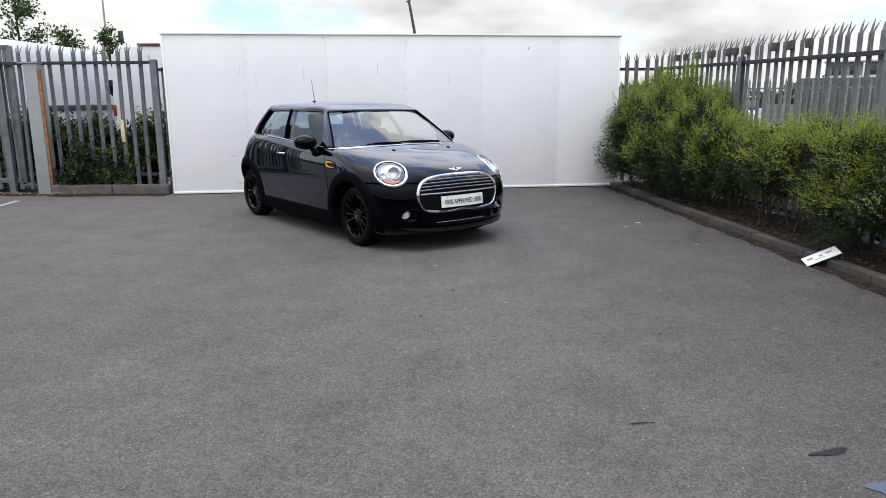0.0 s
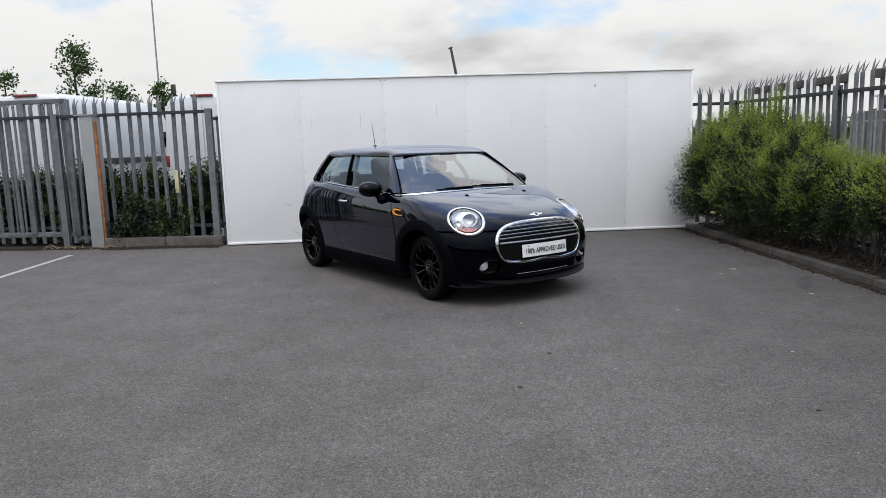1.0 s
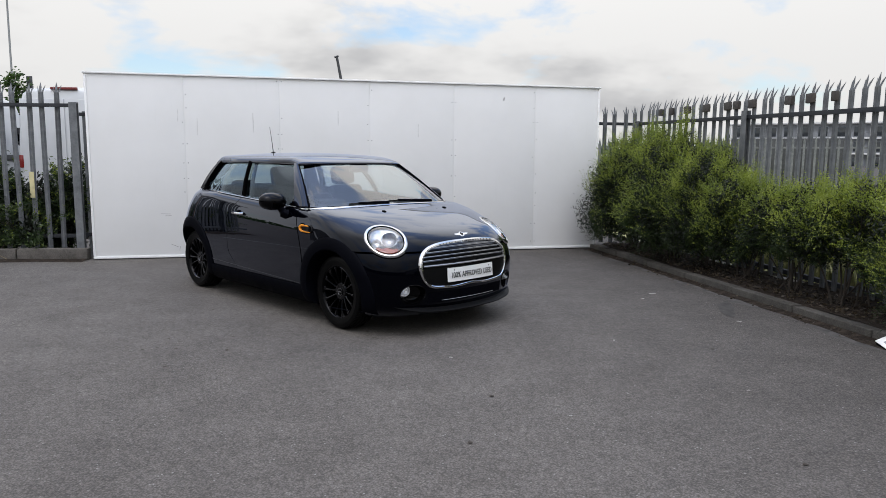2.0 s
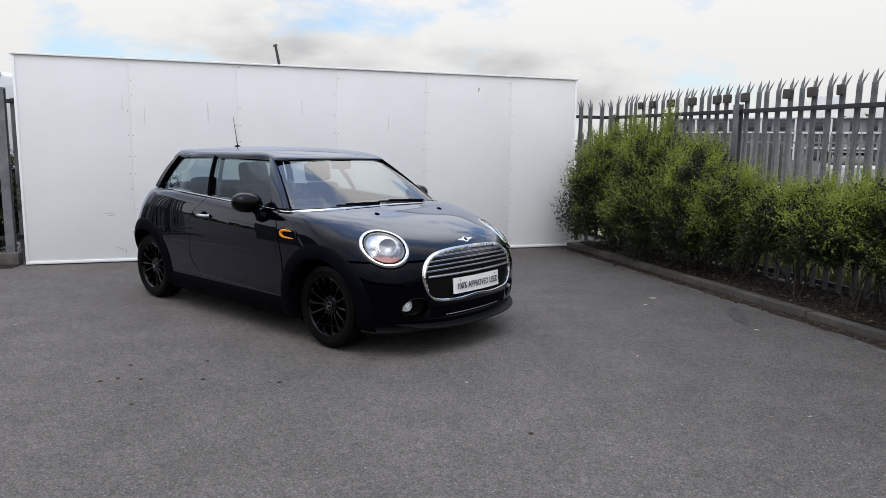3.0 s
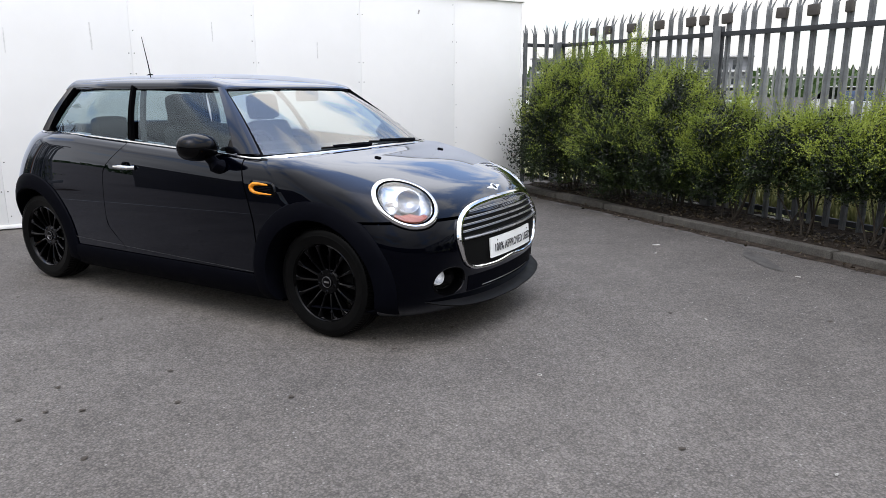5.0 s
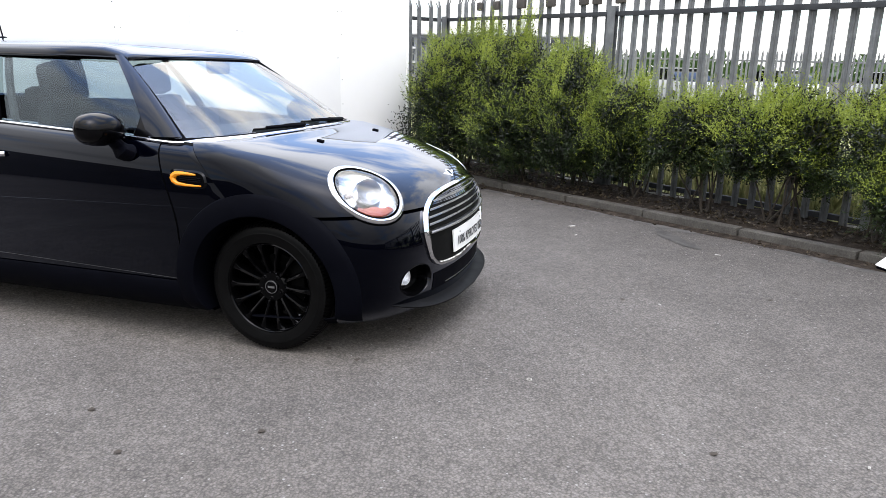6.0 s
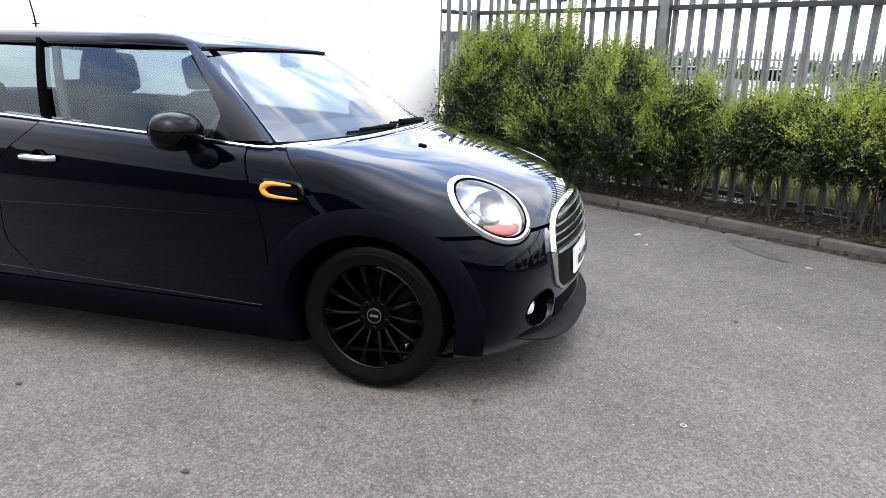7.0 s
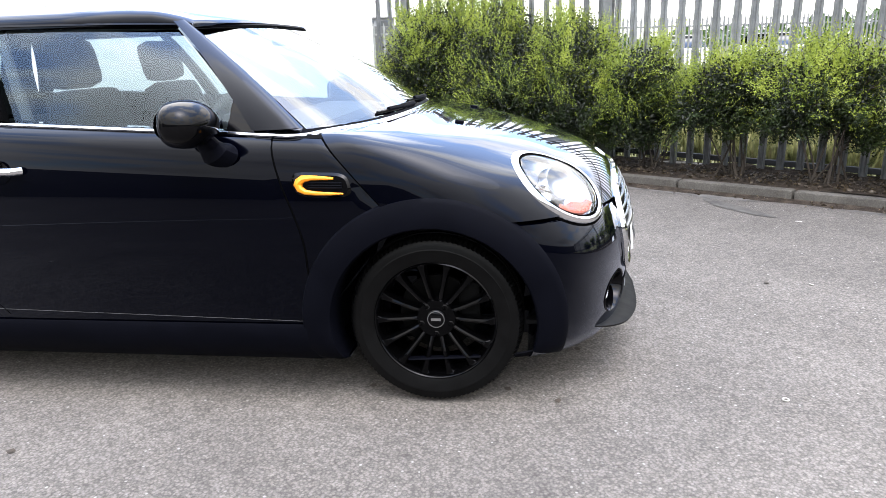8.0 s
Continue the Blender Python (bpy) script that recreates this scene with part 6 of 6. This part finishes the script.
# leaf litter in the bed and at the kerb
rg = np.random.default_rng(14)
n = 2600
yy = rg.uniform(3, 11.6, n)
off = rg.random(n)
xx = np.array([kerb_x(v) for v in yy]) + 0.13 + off * 0.62
xx[:260] = np.array([kerb_x(v) for v in yy[:260]]) - rg.random(260) ** 2 * 0.2
zz = np.full(n, 0.094); zz[:260] = 0.012
D = rg.normal(size=(n, 3)); D[:, 2] *= 0.25
D /= np.linalg.norm(D, axis=1)[:, None]
LITTER = make_leaf("leaf_litter", (0.015, 0.010, 0.007), (0.045, 0.032, 0.02), (0.13, 0.10, 0.06), 20.0)
tagged(new("leaf_litter", leaves_mesh("leaf_litter", np.stack([xx, yy, zz], 1), D, rg.uniform(0.02, 0.05, n), LITTER, rg, 0.5, 0.6)), "brown dead leaf litter on the soil", "litter", kind="stuff")
# dead stalks at the gate
g = Geo()
for k in range(26):
    x, y = rn.uniform(-6.9, -5.4), rn.uniform(10.85, 11.05)
    a = rn.uniform(0, 6.28)
    l = rn.uniform(0.12, 0.35)
    g.tube([(x, y, 0.02), (x + l * 0.5 * math.cos(a), y + 0.2 * l * math.sin(a), rn.uniform(0.03, 0.09)), (x + l * math.cos(a), y + 0.4 * l * math.sin(a), 0.02)], 0.0035, 4)
tagged(part("dead_stalks", g, plain("straw", (0.22, 0.17, 0.10), 0.9), None), "dry dead stalks lying by the gate", "stalks", kind="stuff")
# parking line
rows = [[(-5.93 - 0.37 * k / 24 - 0.045, 5.6 + 4.75 * k / 24, 0.004), (-5.93 - 0.37 * k / 24 + 0.045, 5.6 + 4.75 * k / 24, 0.004)] for k in range(25)]
tagged(part("bay_line", Geo().grid(rows), LINE_WHITE, None), "worn white parking bay line on asphalt", "road marking", kind="structure")


# ---- beyond the left fence ----
# white van paint greyed: the shade on the vans is put into the colour
VAN_WHITE = plain("shaded_white_paint", (0.50, 0.51, 0.52), 0.35, coat=0.3, vary=0.08, scale=1.5)


def van(at, label):
    v = thing("van", label, "van", at, group="parked vans")
    L, W, H = 5.7, 1.95, 2.70
    secs = []
    for x, sx, top_, lo in ((0.0, 0.94, H - 0.10, 0.42), (0.05, 0.985, H - 0.03, 0.38), (0.3, 1.0, H, 0.36), (3.3, 1.0, H, 0.36), (4.1, 0.98, H - 0.12, 0.36), (4.9, 0.92, 1.55, 0.36), (5.5, 0.86, 1.18, 0.36), (L, 0.78, 0.80, 0.42)):
        w_ = W / 2 * sx
        r = []
        for a, b in ((-1, 0), (-1.0, 0.25), (-0.995, 0.5), (-0.93, 0.86), (-0.86, 0.955), (-0.72, 1.0), (0, 1.015), (0.72, 1.0), (0.86, 0.955), (0.93, 0.86), (0.995, 0.5), (1.0, 0.25), (1, 0)):
            r.append((x, w_ * a, lo + (top_ - lo) * b))
        secs.append(r)
    g = Geo().grid(secs, loop=True).cap(secs[0], True).cap(secs[-1])
    part("body", g, VAN_WHITE, v, recalc=True, angle=50)
    for s in (-1, 1):
        part("side_moulding", Geo().box((2.4, s * 0.985, 1.28), (3.6, 0.03, 0.13), 0.01), DARK_STEEL, v)
        part("rear_door", Geo().box((-0.012, s * 0.445, 1.48), (0.03, 0.86, 1.98), 0.015), VAN_WHITE, v)
        part("tail_lamp", Geo().box((-0.01, s * 0.90, 1.22), (0.05, 0.09, 0.26), 0.02), plain("red_lamp", (0.17, 0.012, 0.01), 0.25, coat=0.5), v)
        part("side_window", Geo().box((4.05, s * 0.93, 1.72), (0.75, 0.04, 0.5), 0.02), GLOSS, v)
        for x in (1.0, 4.3):
            part("tyre", Geo().lathe([(0.2, -0.1), (0.34, -0.09), (0.35, 0.0), (0.34, 0.09), (0.2, 0.1), (0.05, 0.08)], 28, pose(x, s * 0.86, 0.35, -90 * s)), RUBBER, v)
    part("bumper", Geo().box((-0.03, 0, 0.45), (0.14, 1.9, 0.22), 0.04), DARK_STEEL, v)
    part("brake_lamp", Geo().box((-0.005, 0, H - 0.02), (0.06, 0.52, 0.05), 0.012), plain("dark_red_lamp", (0.16, 0.015, 0.015), 0.3, coat=0.5), v, "dark red high brake lamp")
    return v


van(pose(-9.75, 15.0, 0, 0, 0, 87), "white high-roof panel van parked behind the fence")
van(pose(-6.62, 16.5, 0, 0, 0, 88), "white panel van parked rear towards the fence")


def tree(at, h, spread, seed, label, n=900, crown=0.35):
    rgt = np.random.default_rng(seed)
    rn = random.Random(seed)
    t = thing("tree", label, "tree", pose(*at), group="far trees")
    g = Geo().tube([(0, 0, 0), (0.03, 0.02, h * 0.35), (-0.04, 0.03, h * 0.7), (0.0, 0.0, h * 0.97)], [0.11, 0.08, 0.045, 0.012], 8)
    ends = []
    for k in range(26):
        z = h * rn.uniform(crown, 0.95)
        a = rn.uniform(0, 6.28)
        l = spread * (1.05 - 0.75 * (z / h - crown) / (1 - crown)) * rn.uniform(0.55, 1.1)
        e = Vector((l * math.cos(a), l * math.sin(a), z + l * rn.uniform(0.2, 0.6)))
        g.tube([(0, 0, z), e * 0.5 + Vector((0, 0, z * 0.5 + 0.02)), e], [0.03, 0.02, 0.006], 5)
        for q in (0.45, 0.7, 0.9, 1.0):
            ends.append(Vector((0, 0, z)).lerp(e, q))
    part("trunk", g, BARK, t)
    E_ = np.array([tuple(e) for e in ends])
    S = np.repeat(E_, n // len(E_) + 1, axis=0)
    S = S + rgt.normal(size=S.shape) * spread * 0.17
    D = rgt.normal(size=S.shape)
    D /= np.linalg.norm(D, axis=1)[:, None]
    ob = new("crown", leaves_mesh("crown", S, D, rgt.uniform(0.10, 0.20, len(S)), TREE_LEAF, rgt, 0.3, 0.6))
    ob.parent = t
    return t


tree((-18.4, 32, 0), 6.6, 1.15, 3, "young leafy tree with thin gappy crown", 1500, 0.45)
tree((-21.7, 32, 0), 5.45, 0.85, 4, "small leafy tree beyond the vans", 900, 0.5)
tree((-16.4, 32, 0), 4.55, 1.0, 5, "low leafy tree beyond the vans", 1100, 0.5)
tree((-12.7, 28, 0), 4.25, 0.6, 6, "slim dark leafy tree beyond the vans", 700, 0.6)
tree((-24.3, 33, 0), 4.7, 1.2, 7, "small leafy tree beyond the vans", 1100, 0.5)
mast = thing("mast", "tall thin grey steel mast", "mast", pose(-13.7, 30, 0))
part("pole", Geo().tube([(0, 0, 0), (0, 0, 5), (0.05, 0, 14)], [0.05, 0.038, 0.022], 8), GREY_PAINT, mast)
post = thing("sign_post", "dark square sign on a thin post", "sign", pose(-12.3, 28.2, 0))
part("pole", Geo().tube([(0, 0, 0), (0, 0, 4.05)], 0.03, 6), DARK_STEEL, post)
part("board", Geo().box((0, -0.04, 3.85), (0.2, 0.03, 0.44), 0.008), DARK_STEEL, post)
pole = thing("leaning_pole", "dark leaning pole with a short cross piece on top", "pole", pose(-2.3, 66, 0))
part("shaft", Geo().tube([(0.9, 0, 0), (0.03, 0, 7.6), (-0.42, 0, 10.1)], [0.16, 0.13, 0.11], 8), DARK_STEEL, pole)
part("cross_piece", Geo().tube([(-0.62, 0, 9.98), (-0.25, 0, 10.12)], 0.09, 6), DARK_STEEL, pole)

# ---- beyond the right fence ----
Q0, Q1 = Vector((-6.0, 37.5, 0)), Vector((34.0, 9.7, 0))
qd = Q1 - Q0
far = thing("far_palisade", "distant grey palisade fence across the road", "fence", pose(Q0.x, Q0.y, 0, 0, 0, math.degrees(math.atan2(qd.y, qd.x))), group="palisade fences")
g = Geo()
w_ = 0.07
for i in range(int(qd.length / 0.17)):
    x = i * 0.17
    for pts in ([(x - w_ / 2, 0, 0.05), (x + w_ / 2, 0, 0.05), (x + w_ / 2, 0, 1.96), (x, 0, 2.12), (x - w_ / 2, 0, 1.96)],):
        g.cap(pts)
        g.cap([(a, 0.02, c) for a, b, c in pts], True)
        g.grid([pts, [(a, 0.02, c) for a, b, c in pts]], loop=True)
tagged(part("paling", g, STEEL, far, smooth=False), kind="stuff")
for z in (0.35, 1.75):
    part("rail", Geo().box((qd.length / 2, 0.05, z), (qd.length, 0.05, 0.06), 0.004), STEEL, far)
for i in range(17):
    part("post", Geo().box((i * 2.85 + 0.4, 0.06, 0.95), (0.10, 0.08, 1.9), 0.004), STEEL, far)


def parked_car(at, mat, label):
    c = thing("parked_car", label, "car", at, group="far parked cars")
    W = 0.86
    prof = [(-2.05, 0.35, 0.9), (-2.0, 0.85, 0.96), (-1.5, 0.95, 1.0), (-0.8, 1.0, 1.0), (1.3, 1.0, 1.0), (1.85, 0.82, 0.96), (2.1, 0.45, 0.88)]
    secs = [[(x, s * W * k, z) for s, z in ((-1, 0.25), (-1, top * 0.7), (-0.94, top), (0.94, top), (1, top * 0.7), (1, 0.25))] for x, top, k in prof]
    part("body", Geo().grid(secs, loop=True).cap(secs[0], True).cap(secs[-1]), mat, c, recalc=True)
    cab = [(-1.35, 0.98, 0.80), (-0.55, 1.44, 0.62), (0.8, 1.46, 0.62), (1.55, 0.98, 0.78)]
    secs = [[(x, -k, 0.96), (x, -k, z), (x, k, z), (x, k, 0.96)] for x, z, k in cab]
    part("windows", Geo().grid(secs, loop=True).cap(secs[0], True).cap(secs[-1]), GLOSS, c, recalc=True)
    part("roof", Geo().box((0.12, 0, 1.465), (1.4, 1.22, 0.04), 0.015), mat, c)
    for x in (-1.3, 1.3):
        for s in (-1, 1):
            part("tyre", Geo().lathe([(0.05, 0.09), (0.2, 0.1), (0.31, 0.08), (0.32, 0), (0.31, -0.08)], 20, pose(x, s * 0.78, 0.32, -90 * s)), RUBBER, c)
    return c


SILVER = plain("silver_paint", (0.42, 0.43, 0.44), 0.35, metal=0.3, coat=0.6)
for i, (x, y, r, mt, lb) in enumerate(((12.3, 29.3, 60, WHITE, "white hatchback"), (21.0, 27.0, 58, SILVER, "silver hatchback"), (23.0, 22.6, 62, SILVER, "silver hatchback"), (10.2, 30.8, 61, WHITE, "white hatchback"), (26.5, 20.2, 60, WHITE, "white hatchback"), (30.5, 17.6, 57, SILVER, "silver hatchback"), (6.5, 33.5, 60, SILVER, "silver hatchback"))):
    parked_car(pose(x, y, 0, 0, 0, r), mt, lb + " parked beyond the far fence")

# flats in the distance
PALE_WALL = plain("pale_render", (0.58, 0.58, 0.58), 0.8, vary=0.1, scale=0.4)
GREY_CLAD = plain("grey_cladding", (0.22, 0.23, 0.245), 0.6, vary=0.15, scale=0.5)
PANE = plain("far_window", (0.03, 0.036, 0.042), 0.1, coat=0.5)
U0, U1 = Vector((72.0, 134.0, 0)), Vector((105.0, 108.0, 0))
ud = U1 - U0
flats = thing("apartment_building", "distant grey and white apartment building with balconies", "building", pose(U0.x, U0.y, -3.6, 0, 0, math.degrees(math.atan2(ud.y, ud.x))))
UL = ud.length
part("wall", Geo().box((UL / 2, 7, 5.6), (UL, 14, 11.2), 0.1), GREY_CLAD, flats)
part("roof", Geo().box((UL / 2, 7, 11.4), (UL + 0.8, 14.8, 0.4), 0.05), PALE_WALL, flats)
part("plant_room", Geo().box((UL * 0.70, 7, 13.6), (4.2, 5, 4.2), 0.05), PALE_WALL, flats)
win = Geo().box((0, 0, 0), (1.5, 0.12, 1.7), 0.02).mesh("window", PANE)
for f in range(4):
    z = 1.5 + f * 2.8
    bal = part("balcony", Geo().box((UL / 2, -0.5, z + 1.55), (UL, 1.0, 0.28), 0.03), PALE_WALL, flats)
    for i in range(14):
        ob = new("window", win)
        ob.parent = flats
        ob.matrix_local = pose(1.8 + i * (UL - 3.0) / 13.5, -0.02, z)
for i in range(8):
    part("fin", Geo().box((0.4 + i * (UL - 0.8) / 7, -0.5, 5.6), (0.3, 1.0, 11.2), 0.02), PALE_WALL, flats)
box_ = thing("container", "dark grey steel container beyond the far fence", "container", pose(17.2, 29.4, 0, 0, 0, -32))
part("body", Geo().box((0, 0, 1.1), (4.2, 2.4, 2.2), 0.03), DARK_STEEL, box_)
for i in range(13):
    part("rib", Geo().box((-1.95 + i * 0.325, -1.21, 1.1), (0.12, 0.05, 2.0), 0.01), DARK_STEEL, box_)

# tree line on the horizon
rgf = np.random.default_rng(77)
n = 9000
ang = rgf.uniform(radians(10), radians(170), n)
rad = rgf.uniform(170, 230, n)
hh = 5.0 + 2.5 * np.sin(ang * 9) + 1.5 * np.sin(ang * 31)
P = np.stack([rad * np.cos(ang), rad * np.sin(ang), rgf.random(n) * hh], 1)
D = rgf.normal(size=(n, 3)); D /= np.linalg.norm(D, axis=1)[:, None]
tagged(new("far_woods", leaves_mesh("far_woods", P, D, rgf.uniform(1.5, 3.2, n), TREE_LEAF, rgf, 0.3, 0.7)), "dark line of distant trees", "trees", kind="stuff")
